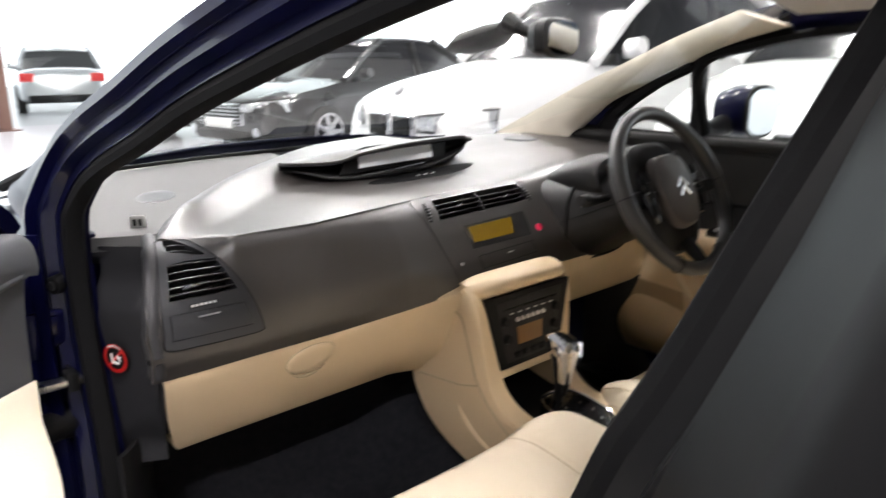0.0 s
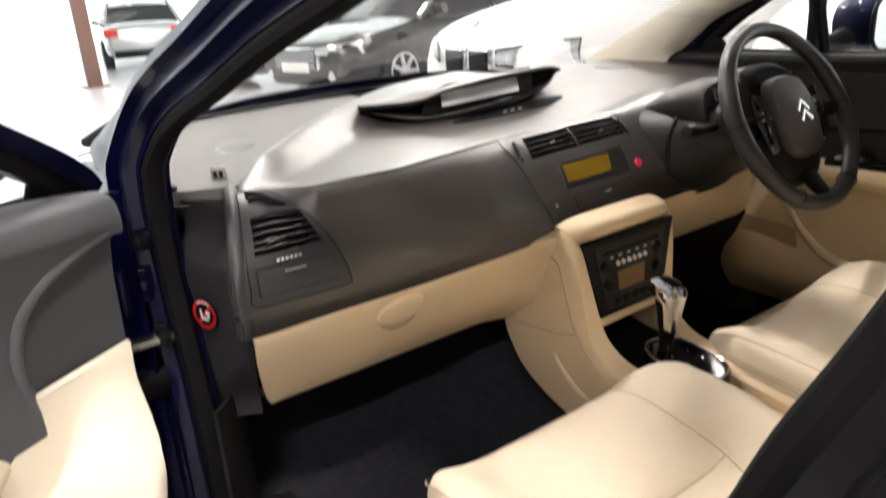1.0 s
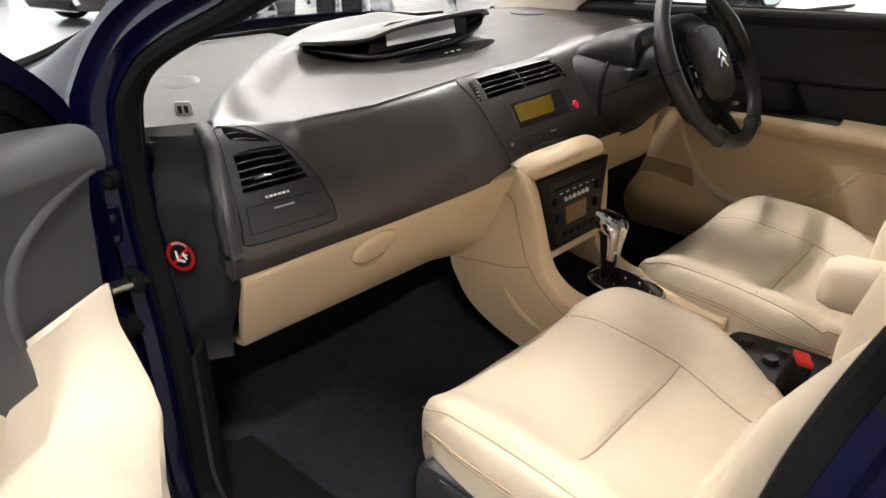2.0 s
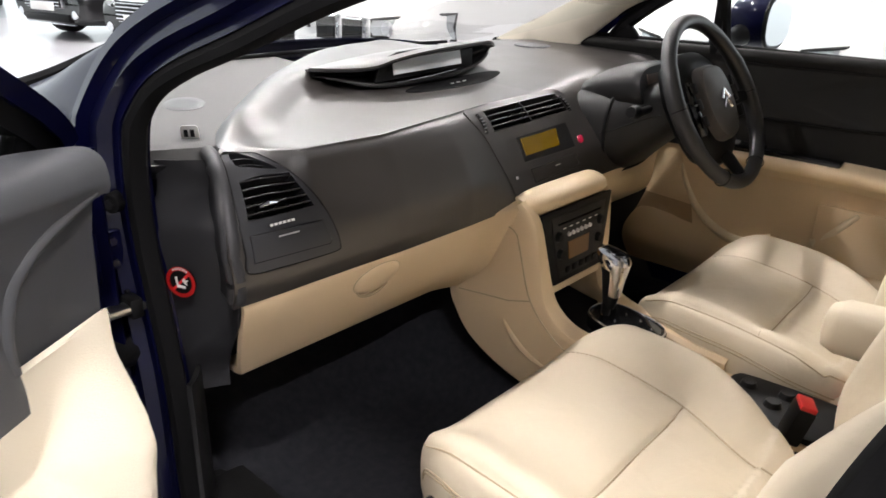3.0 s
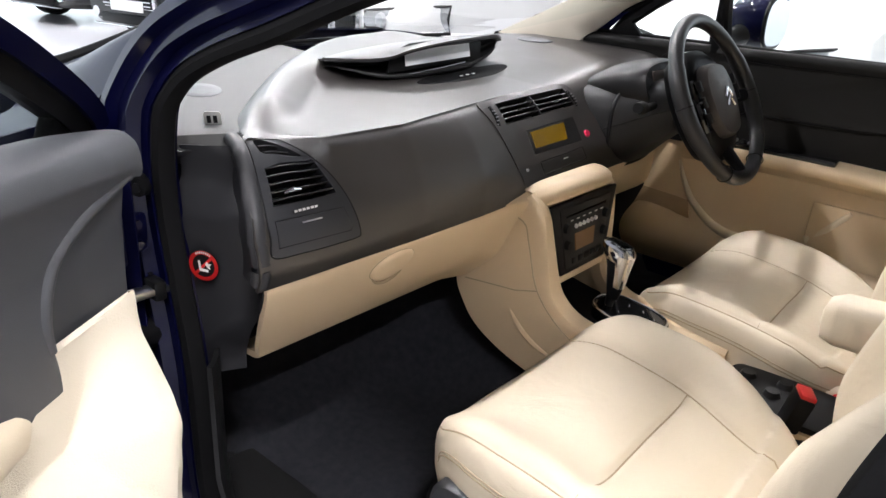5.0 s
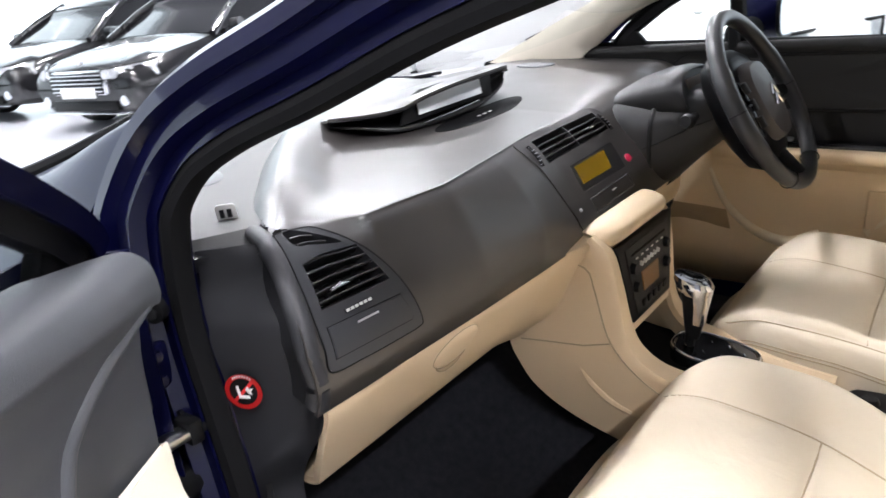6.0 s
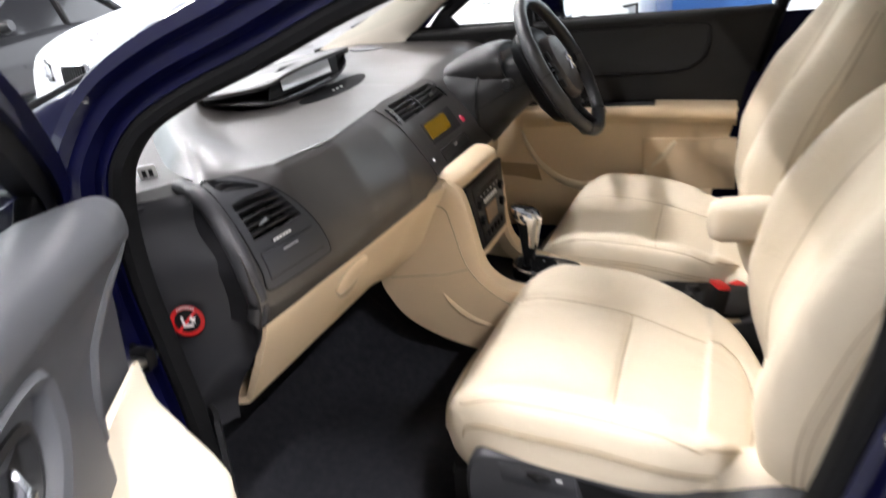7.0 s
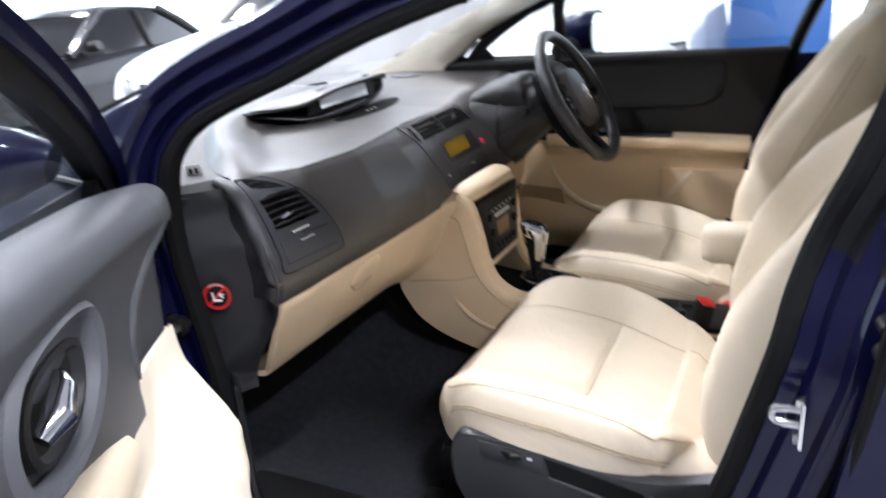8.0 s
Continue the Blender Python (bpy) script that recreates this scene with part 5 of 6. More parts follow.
for i in range(6):
    part("key_mark", prism([(-0.52 + i * 0.2, 0.735), (-0.44 + i * 0.2, 0.735), (-0.44 + i * 0.2, 0.75), (-0.52 + i * 0.2, 0.75)], lambda a, b, c: rp(a, b, 0.014 + c), 0.001), WHITEINK, rad, smooth=0)
for a in (-0.68, 0.66):
    for b in (0.42, 0.66):
        part("knob", tube([rp(a, b, 0.013), rp(a, b, 0.022)], [0.011, 0.009], 16), BLACK, rad)
part("radio_frame_bar", loft([[Vector((x, -0.006 + dy, 0.617 + dz)) for dy, dz in ((0.02, -0.012), (-0.006, -0.012), (-0.012, -0.006), (-0.012, 0.006), (-0.006, 0.011), (0.02, 0.011))] for x in np.linspace(-0.09, 0.098, 8)]), BEIGE, con)
# cubby and gear plate
part("cubby", sheet(lambda u, v: Vector((lerp(-0.085, 0.093, u), spl([(0, 0.0, 0.63), (0, 0.08, 0.62), (0, 0.09, 0.56), (0, 0.0, 0.535), (0, -0.12, 0.528)], 17)[round(v * 16)].y, spl([(0, 0.0, 0.63), (0, 0.08, 0.62), (0, 0.09, 0.56), (0, 0.0, 0.535), (0, -0.12, 0.528)], 17)[round(v * 16)].z)), 6, 16, 0.004), BLACK, con)
gp0 = ring_rect(0.022, -0.13, 0.054, 0.078, 0.0, 40, 2.8)
def gtilt(p, h):
    return Vector((p.x, p.y, 0.545 + (p.y + 0.135) * 0.12 + h))
pl = part("gear_surround", loft([[gtilt(p, -0.02) for p in gp0], [gtilt(p, 0.004) for p in gp0], [gtilt(Vector((0.022, -0.13, 0)).lerp(p, 0.9), 0.008) for p in gp0], [gtilt(Vector((0.022, -0.13, 0)).lerp(p, 0.87), 0.006) for p in gp0], [gtilt(Vector((0.022, -0.13, 0)).lerp(p, 0.1), 0.006) for p in gp0]]), GLOSSB, con, "gloss black gear gate")
part("gate_rim", tube([gtilt(Vector((0.022, -0.13, 0)).lerp(p, 0.955), 0.0065) for p in gp0], 0.0022, 8, closed=True), CHROME, pl, "thin bright rim")
for i, (dx, dy) in enumerate(((-0.02, 0.05), (0.015, 0.045), (-0.022, 0.015), (0.02, 0.012), (-0.018, -0.02), (0.022, -0.022), (-0.02, -0.05), (0.01, -0.055))):
    part("gate_mark", tube([gtilt(Vector((0.022 + dx, -0.13 + dy * 0.9, 0)), 0.006), gtilt(Vector((0.022 + dx + 0.004, -0.13 + dy * 0.9 + 0.004, 0)), 0.0078)], 0.0016, 8), CHROME, pl)
lev = part("gear_lever", tube([(0.012, -0.085, 0.545), (0.013, -0.088, 0.60), (0.014, -0.092, 0.64)], [0.009, 0.010, 0.016], 14), BLACK, con, "black gear lever")
def knob_ring(w, d, y, z, a0=0.0, a1=360.0, n=28):
    return [Vector((0.014 + w * math.copysign(abs(math.cos(a)) ** 0.8, math.cos(a)), y + d * math.copysign(abs(math.sin(a)) ** 0.8, math.sin(a)), z + 0.25 * (0.0 if a0 == a1 else d * math.sin(a)))) for a in [math.radians(lerp(a0, a1, i / n)) for i in range(n)]]
KN = tuple((1.1 * w, 1.1 * d, y, z) for w, d, y, z in ((0.009, 0.011, -0.090, 0.575), (0.013, 0.016, -0.092, 0.605), (0.017, 0.020, -0.093, 0.640), (0.022, 0.026, -0.092, 0.668), (0.024, 0.029, -0.090, 0.680), (0.021, 0.026, -0.088, 0.690), (0.012, 0.015, -0.087, 0.6945), (0.003, 0.005, -0.087, 0.695)))
part("knob", loft([knob_ring(*k) for k in KN]), BLACK, lev, "black leather knob")
part("knob_shell", loft([[p for p in knob_ring(w + 0.0016, d + 0.0016, y, z, -174, 95, 24)] + [p for p in knob_ring(w - 0.001, d - 0.001, y, z, 95, -174, 24)] for w, d, y, z in KN[1:]]), CHROME, lev, "polished chrome knob shell")
part("knob_cap", loft([knob_ring(w + k, d + k, y, z) for k, (w, d, y, z) in zip((-0.002, 0.0022, 0.0022, 0.002, 0.0018, 0.001), ((0.021, 0.0245, -0.092, 0.657), (0.0225, 0.0265, -0.092, 0.661), *KN[4:]))]), CHROME, lev, "polished chrome knob cap")
# rear console: beige box with black switch tray
RC = [(p.x, p.y) for p in ring_rect(0.01, -0.44, 0.085, 0.20, 0, 40, 5)]
part("rear_box", loft([[Vector((a, b, 0.30)) for a, b in RC], [Vector((a, b, 0.485)) for a, b in RC], [Vector((lerp(0.01, a, 0.94), lerp(-0.44, b, 0.97), 0.497)) for a, b in RC], [Vector((lerp(0.01, a, 0.1), lerp(-0.44, b, 0.1), 0.497)) for a, b in RC]]), BEIGE, con, "beige rear console box")
tr = part("switch_tray", loft([[Vector((lerp(0.01, a, 0.84), lerp(-0.46, b, 0.55) - 0.0, 0.497)) for a, b in RC], [Vector((lerp(0.01, a, 0.84), lerp(-0.46, b, 0.55), 0.508)) for a, b in RC], [Vector((lerp(0.01, a, 0.76), lerp(-0.46, b, 0.5), 0.510)) for a, b in RC], [Vector((lerp(0.01, a, 0.1), lerp(-0.46, b, 0.1), 0.508)) for a, b in RC]]), BLACK, con, "black switch tray")
for x, y in ((-0.025, -0.37), (0.035, -0.375), (0.0, -0.43), (0.045, -0.44)):
    part("switch", tube([(x, y, 0.508), (x, y, 0.518)], [0.016, 0.012], 14), DGREY, tr)

# ==== front seats ====
SEAM_FAR = [(0.63, 0.10), (0.59, 0.28), (0.555, 0.54), (0.55, 0.72), (0.59, 0.84)]
SEAM_REAR = [(0.59, 0.84), (0.45, 0.90), (0.0, 0.935), (-0.55, 0.925), (-0.80, 0.88), (-0.90, 0.80)]
SEAM_NEAR = [(-0.86, 0.145), (-0.895, 0.18), (-0.915, 0.30), (-0.915, 0.50), (-0.91, 0.68), (-0.90, 0.80)]
SEAM_CROSS = [(0.555, 0.545), (0.0, 0.545), (-0.5, 0.555), (-0.90, 0.575)]
SEAMS = [[(q.x, q.y) for q in spl([(a, b, 0) for a, b in sm], 30)] for sm in (SEAM_FAR, SEAM_REAR, SEAM_NEAR, SEAM_CROSS)]
SEAM_ARR = [np.array(sm) for sm in SEAMS]


def seam_gap(a, b):
    """Distance in metres to the nearest seam of the cushion."""
    best = 9.0
    for arr in SEAM_ARR:
        p, d = arr[:-1], arr[1:] - arr[:-1]
        w = np.array((0.274, 0.544))
        v = (np.array((a, b)) - p) * w
        d = d * w
        t = np.clip((v * d).sum(1) / (d * d).sum(1), 0, 1)
        best = min(best, float(np.sqrt(((v - d * t[:, None]) ** 2).sum(1)).min()))
    return best


def cush_z(a, b):
    """Height of the cushion top: a across (-1..1), b from front (0) to back (1)."""
    e = a
    a = min(1.0, abs(a))
    side = 0.056 * math.exp(-((a - 0.88) / 0.27) ** 2) * (0.25 + 0.75 * sstep(0.0, 0.28, b)) * (1.0 if b < 0.7 else 1 - (b - 0.7) * 1.5) - 0.020 * a ** 10
    z = 0.547 - 0.15 * (b - 0.28) ** 2 * (1.0 if b > 0.28 else 3.2) * (1 if b < 0.8 else 0.85) + side
    z -= 0.055 * max(0.0, (0.13 - b) / 0.13) ** 2
    g = seam_gap(e, b)
    return z + 0.0045 * (1 - math.exp(-(g / 0.035) ** 2)) - 0.0050 * math.exp(-(g / 0.0060) ** 2)


def front_seat(label, lean=0.0):
    """Built round x = 0; the cushion's nose at y = -0.045; lean tips the backrest forward, in degrees."""
    t = thing("front_seat", label, "seat", "front seats")
    n = 180
    cy, hl, hw = -0.315, 0.272, 0.274
    def narrow(x, b):
        return 1 - 0.29 * sstep(0.48, 0.88, b) if x > 0 else 1.0
    def ring(k, z, ex, ey, top=False):
        out = []
        for p in ring_rect(0, cy, hw * k + ex, hl * k + ey, z, n, 2.9):
            a = p.x / hw
            b = (cy + hl - p.y) / (2 * hl)
            if top:
                p.z = cush_z(a, b) + z
            p.x *= narrow(p.x, b)
            out.append(p)
        return out
    rings = [ring(1, 0.425, -0.03, -0.025), ring(1, 0.430, -0.014, -0.012), ring(1, 0.447, -0.003, -0.003), ring(1, 0.475, 0.002, 0.002), ring(1, -0.042, 0.002, 0.003, True), ring(1, -0.022, 0.001, 0.001, True), ring(1, -0.011, -0.004, -0.003, True), ring(0.972, -0.003, 0, 0, True)]
    rings += [ring(k, 0, 0, 0, True) for k in np.linspace(0.95, 0.03, 50)]
    cu = part("cushion", loft(rings), LEATHER, t, "cream leather seat cushion", smooth=60)
    def on(a, b, off=0.0005):
        return Vector((a * hw * narrow(a, b), cy + hl - b * 2 * hl, cush_z(a, b) + off))
    for sm in SEAMS:
        part("seam", tube([on(a, b) for a, b in sm], 0.0014, 6), SEAM, cu)
    for s in (-1, 1):
        for dz in (0.0, 0.007):
            run = []
            for q in spl([(0, -0.122, 0.510), (0, -0.132, 0.530), (0, -0.155, 0.545), (0, -0.20, 0.553), (0, -0.33, 0.546), (0, -0.45, 0.518), (0, -0.52, 0.497)], 30):
                a = abs((q.y - cy) / (hl + 0.002))
                run.append(Vector((s * ((hw + 0.0025) * (1 - a ** 2.9) ** (1 / 2.9) + 0.0006) * narrow(s, (cy + hl - q.y) / (2 * hl)), q.y, q.z - dz)))
            part("side_stitch", tube(run, 0.0011, 6), SEAM, cu)
    # backrest: rings across, climbing the back line, with deep side bolsters
    tip = Matrix.Translation((0, -0.64, 0.50)) @ Matrix.Rotation(radians(-lean), 4, "X") @ Matrix.Translation((0, 0.64, -0.50))
    line = spl([(0, -0.632, 0.45), (0, -0.645, 0.55), (0, -0.680, 0.65), (0, -0.740, 0.78), (0, -0.815, 0.90), (0, -0.895, 1.03), (0, -0.930, 1.09)], 48)
    lv = []
    for i, c in enumerate(line):
        k = i / 47
        w = interp(k, [0, 0.15, 0.45, 0.65, 0.85, 0.95, 1], [0.245, 0.266, 0.272, 0.258, 0.20, 0.16, 0.10])
        bol = interp(k, [0, 0.12, 0.25, 0.42, 0.6, 0.75, 0.88, 1], [0.015, 0.045, 0.078, 0.100, 0.085, 0.050, 0.018, 0.0])
        th = interp(k, [0, 0.2, 0.8, 0.95, 1], [0.10, 0.125, 0.10, 0.07, 0.03])
        tt = (line[min(i + 1, 47)] - line[max(i - 1, 0)]).normalized()
        nf = Vector((0, -tt.z, tt.y))
        if nf.y < 0:
            nf = -nf
        r = []
        for j in range(72):
            a = 2 * math.pi * j / 72
            cx = math.copysign(abs(math.cos(a)) ** 0.55, math.cos(a))
            sn = math.copysign(abs(math.sin(a)) ** 0.6, math.sin(a))
            f = th * 0.5 * sn
            if sn > 0:
                f += bol * math.exp(-((abs(cx) - 0.86) / 0.20) ** 2) * min(1.0, sn * 1.5)
                f -= 0.004 * math.exp(-((abs(cx) - 0.60) / 0.025) ** 2)
                f += 0.006 * math.sin(math.pi * min(1, abs(cx) / 0.6)) if abs(cx) < 0.6 else 0.0
            r.append(tip @ (c + Vector((w * cx, 0, 0)) + nf * f))
        lv.append(r)
    bk = part("backrest", loft(lv), LEATHER, t, "cream leather backrest", smooth=60)
    def across(i, want):
        row = lv[i][1:36]
        return min(row, key=lambda p: abs(p.x - want))
    for s in (-1, 1):
        inner = [across(i, s * 0.60 * interp(i / 47, [0, 0.15, 0.45, 0.65, 0.85, 0.95, 1], [0.245, 0.266, 0.272, 0.258, 0.20, 0.16, 0.10])) for i in range(4, 42)]
        part("seam", tube(inner, 0.0011, 6), SEAM, bk)
        outer = [Vector(lv[i][3 if s > 0 else 33]) for i in range(4, 38)]
        part("seam", tube(outer, 0.0012, 6), SEAM, bk)
        part("seam", tube([Vector(lv[i][2 if s > 0 else 34]) for i in range(4, 38)], 0.0012, 6), SEAM, bk)
    # flap where the cushion meets the backrest
    part("side_flap", loft([[Vector((-0.255 + dx, y, z + dz + 0.012)) for dx, dz in ((0, -0.02), (0.002, 0.0), (0.02, 0.02), (0.06, 0.03), (0.06, -0.03))] for y, z in ((-0.47, 0.472), (-0.50, 0.478), (-0.54, 0.484), (-0.60, 0.50), (-0.65, 0.52))]), LEATHER, t)
    hr = part("headrest", loft([[tip @ Vector((w * math.copysign(abs(math.cos(a)) ** 0.6, math.cos(a)), y + d * math.sin(a), z)) for a in [2 * math.pi * i / 28 for i in range(28)]] for w, d, y, z in ((0.06, 0.02, -0.955, 1.145), (0.115, 0.045, -0.96, 1.16), (0.13, 0.055, -0.97, 1.21), (0.12, 0.05, -0.985, 1.27), (0.07, 0.025, -0.992, 1.295))]), LEATHER, t, "cream leather headrest", smooth=60)
    for s in (-1, 1):
        part("headrest_post", cyl(tip @ Vector((s * 0.055, -0.915, 1.07)), tip @ Vector((s * 0.055, -0.96, 1.18)), 0.006), CHROME, hr, "chrome post")
    # grey side cover and base
    VP = [(-0.150, 0.500), (-0.135, 0.44), (-0.15, 0.375), (-0.22, 0.335), (-0.50, 0.33), (-0.62, 0.36), (-0.68, 0.43), (-0.67, 0.515), (-0.60, 0.515), (-0.46, 0.482), (-0.30, 0.498), (-0.20, 0.508)]
    VPs = [(p.x, p.y) for p in spl([(a, b, 0) for a, b in VP], 48, closed=True)]
    for s in (-1, 1):
        lv2 = []
        for k, o in ((1.0, -0.03), (1.0, 0.0), (0.97, 0.006), (0.6, 0.009), (0.1, 0.009)):
            lv2.append([Vector((s * (0.270 + o), lerp(-0.38, a, k), lerp(0.41, b, k))) for a, b in VPs])
        vl = part("side_cover", loft(lv2), PODG, t, "grey plastic seat side cover")
        part("pocket", prism([(-0.312, 0.490), (-0.47, 0.462), (-0.478, 0.436), (-0.47, 0.432), (-0.32, 0.458)], lambda a, b, c, s=s: Vector((s * (0.2785 + c), a, b)), 0.002), BLACK, vl, smooth=0)
        part("pocket_lip", tube([Vector((s * 0.280, a, b)) for a, b in ((-0.318, 0.454), (-0.40, 0.440), (-0.475, 0.428), (-0.487, 0.436), (-0.482, 0.462))], 0.004, 8), PODG, vl)
        part("switch_plate", prism([(-0.192, 0.500), (-0.308, 0.494), (-0.312, 0.456), (-0.198, 0.468)], lambda a, b, c, s=s: Vector((s * (0.278 + c), a, b)), 0.0025, 0.001), PODG, vl)
        part("seat_switch", tube([Vector((s * 0.280, -0.238, 0.487)), Vector((s * 0.284, -0.254, 0.486)), Vector((s * 0.280, -0.272, 0.484))], [0.004, 0.009, 0.004], 10), BLACK, vl)
        part("switch_mark", box(s * 0.2805, -0.290, 0.482, s * 0.2815, -0.281, 0.486), WHITEINK, vl, smooth=0)
        part("seat_rail", box(s * 0.20, -0.62, 0.285, s * 0.235, -0.05, 0.315, 0.004), BLACK, t)
    part("base_frame", box(-0.235, -0.60, 0.31, 0.235, -0.09, 0.44, 0.02), BLACK, t, "black seat base")
    return t


ps = front_seat("cream leather front passenger seat with grey side cover")
ds = front_seat("cream leather driver seat behind the steering wheel", 11)
ds.matrix_world = pose(0.347, 0.0, 0.0)
ps.matrix_world = pose(-0.318, 0.0, 0.0)

arm = thing("armrest", "folding cream leather armrest between front seats", "armrest")
part("pad", loft([[Vector((0.075 + w * math.copysign(abs(math.cos(a)) ** 0.6, math.cos(a)), y, z + h * math.copysign(abs(math.sin(a)) ** 0.6, math.sin(a)))) for a in [2 * math.pi * i / 28 for i in range(28)]] for w, h, y, z in ((0.010, 0.015, -0.462, 0.655), (0.028, 0.036, -0.468, 0.655), (0.036, 0.045, -0.49, 0.657), (0.036, 0.047, -0.55, 0.66), (0.036, 0.047, -0.70, 0.665), (0.03, 0.04, -0.76, 0.665))]), LEATHER, arm, smooth=60)
part("bracket", box(0.05, -0.72, 0.49, 0.10, -0.62, 0.63, 0.015), LEATHER, arm)


def buckle(label):
    t = thing("seat_belt_buckle", label, "buckle", "seat belt buckles")
    bd = part("housing", box(-0.022, -0.015, -0.07, 0.022, 0.015, 0.0, 0.006), BLACK, t)
    part("release_button", box(-0.020, -0.013, -0.004, 0.020, 0.013, 0.006, 0.003), RED, bd, "red release button")
    part("stem", box(-0.012, -0.006, -0.13, 0.012, 0.006, -0.068, 0.003), BLACK, t)
    return t


bu = buckle("black seat belt buckle with red button beside the seat")
bu.matrix_world = pose(-0.056, -0.492, 0.566, 14, 0, 28)
copy_thing(bu, pose(0.098, -0.530, 0.500, 14, 0, -28))

# ==== open front passenger door ====
DO, DU, DN = Vector((-0.80, 0.20, 0)), Vector((-0.852, -0.524, 0)), Vector((0.524, -0.852, 0))
def dw(d, n, z):
    """Door space: d away from the hinge, n towards the cabin side, z up."""
    return DO + DU * d + DN * n + Vector((0, 0, z))


PERF = mat("beige_perforated_vinyl", (0.80, 0.72, 0.58), 0.6, var=0.05, vscale=5, bump=0.5, bscale=350, stretch=(1, 1, 2.2))
fd = thing("front_door", "open dark blue front door with grey and beige trim", "door")
def dskin(u, v):
    z = lerp(0.30, 0.985, v)
    d = lerp(-0.03 - 0.04 * (1 - v), 1.02, u)
    return dw(d, -0.125 - 0.035 * math.sin(math.pi * v) - 0.01 * math.sin(math.pi * u), z)
part("skin", sheet(dskin, 20, 14, 0.004), BLUE, fd, "dark blue outer door skin")
part("door_edge", sheet(lambda u, v: dw(-0.03 + 0.01 * math.sin(math.pi * v), lerp(-0.13, -0.045, v), lerp(0.32, 0.97, u)), 16, 6, 0.006), BLUE, fd)
part("inner_panel", prism([(-0.02, 0.32), (1.0, 0.32), (1.02, 0.96), (-0.025, 0.96)], lambda a, b, c: dw(a, -0.062 - c, b), 0.05, 0.006), BLUE, fd)
# grey upper trim
def arc_d(z):
    """Where the moulded roll runs, by height."""
    return interp(z, [0.60, 0.76, 0.79, 0.825, 0.855, 0.885, 0.912, 0.930, 0.938], [0.17, 0.188, 0.196, 0.197, 0.190, 0.174, 0.14, 0.09, 0.03])
def trim_n(d, z):
    return interp(z, [0.60, 0.68, 0.78, 0.87, 0.925, 0.953], [-0.055, -0.030, -0.020, -0.010, 0.008, 0.022]) * min(1, 0.35 + d * 6)
def gtrim(u, v):
    d = 0.025 + 0.955 * u ** 1.9
    prof = spl([(0, 0, 0.60), (0, 0, 0.68), (0, 0, 0.78), (0, 0, 0.87), (0, 0.008, 0.925), (0, 0.022, 0.953), (0, 0.012, 0.985), (0, -0.03, 0.998), (0, -0.075, 0.99)], 51)[round(v * 50)]
    low = prof.z < 0.95 and v < 0.7
    n = trim_n(d, prof.z) if low else prof.y * min(1, 0.35 + d * 6)
    if low and prof.z < 0.945:
        n -= 0.022 * sstep(0.0, 0.016, arc_d(prof.z) - d) * sstep(0.945, 0.93, prof.z)
    z = prof.z + (0.028 * min(1, u * 1.6) - 0.012) * sstep(0.90, 0.95, prof.z)
    return dw(d, n, z)
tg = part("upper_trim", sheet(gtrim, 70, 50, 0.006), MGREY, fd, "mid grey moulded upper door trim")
# roll that swoops from the waist down towards the lower panel
sw1 = spl([(0.048, 0.018, 0.938), (0.09, 0.016, 0.930), (0.14, 0.004, 0.912), (0.174, -0.012, 0.885), (0.190, -0.020, 0.855), (0.197, -0.022, 0.825), (0.196, -0.024, 0.795), (0.188, -0.028, 0.762)], 30)
part("swoop_rib", tube([dw(q.x + 0.004, trim_n(q.x, q.z) - 0.003, q.z) for q in sw1], [0.006 + 0.004 * math.sin(math.pi * i / 29) for i in range(30)], 12), MGREY, fd)
part("front_recess", prism([(0.035, 0.930), (0.09, 0.918), (0.13, 0.902), (0.165, 0.87), (0.180, 0.835), (0.184, 0.80), (0.18, 0.74), (0.10, 0.75), (0.035, 0.75)], lambda a, b, c: dw(a, -0.045 - c, b), 0.01, 0.003), MGREY, fd)
# beige lower trim: a tip by the hinge that swells into the map pocket
LZ = [0.31, 0.45, 0.56, 0.617, 0.640, 0.668, 0.71, 0.735, 0.752, 0.760, 0.766]
RD = [0.11, 0.115, 0.115, 0.100, 0.080, 0.062, 0.045, 0.038, 0.034, 0.032, 0.031]
RN = [0.08, 0.085, 0.078, 0.062, 0.042, 0.015, -0.018, -0.026, -0.029, -0.031, -0.032]
LD = [0.92, 0.86, 0.60, 0.42, 0.35, 0.275, 0.215, 0.210, 0.206, 0.165, 0.036]
def btrim(u, v):
    z = lerp(0.31, 0.766, v)
    dr, nr, dl = interp(z, LZ, RD), interp(z, LZ, RN), interp(z, LZ, LD)
    d = lerp(dr, dl, u)
    nl = -0.042
    k = (d - dr) / 0.10
    fall = 0.5 + 0.5 * math.cos(math.pi * min(1, max(0, k)))
    low = min(1, max(0, (0.62 - z) / 0.10))
    n = lerp(nl, nr, max(fall, 0.75 * low))
    if u < 0.06:
        n -= 0.03 * (1 - u / 0.06) ** 2 * low
    return dw(d, n + 0.006, z)
part("lower_trim", sheet(btrim, 60, 60, 0.008), PERF, fd, "beige perforated vinyl lower door trim")
part("trim_crease", tube([btrim(u, v) + DN * 0.001 for u, v in ((0.02, 0.42), (0.06, 0.40), (0.12, 0.375), (0.2, 0.345), (0.3, 0.32))], 0.004, 8), BEIGE2, fd)
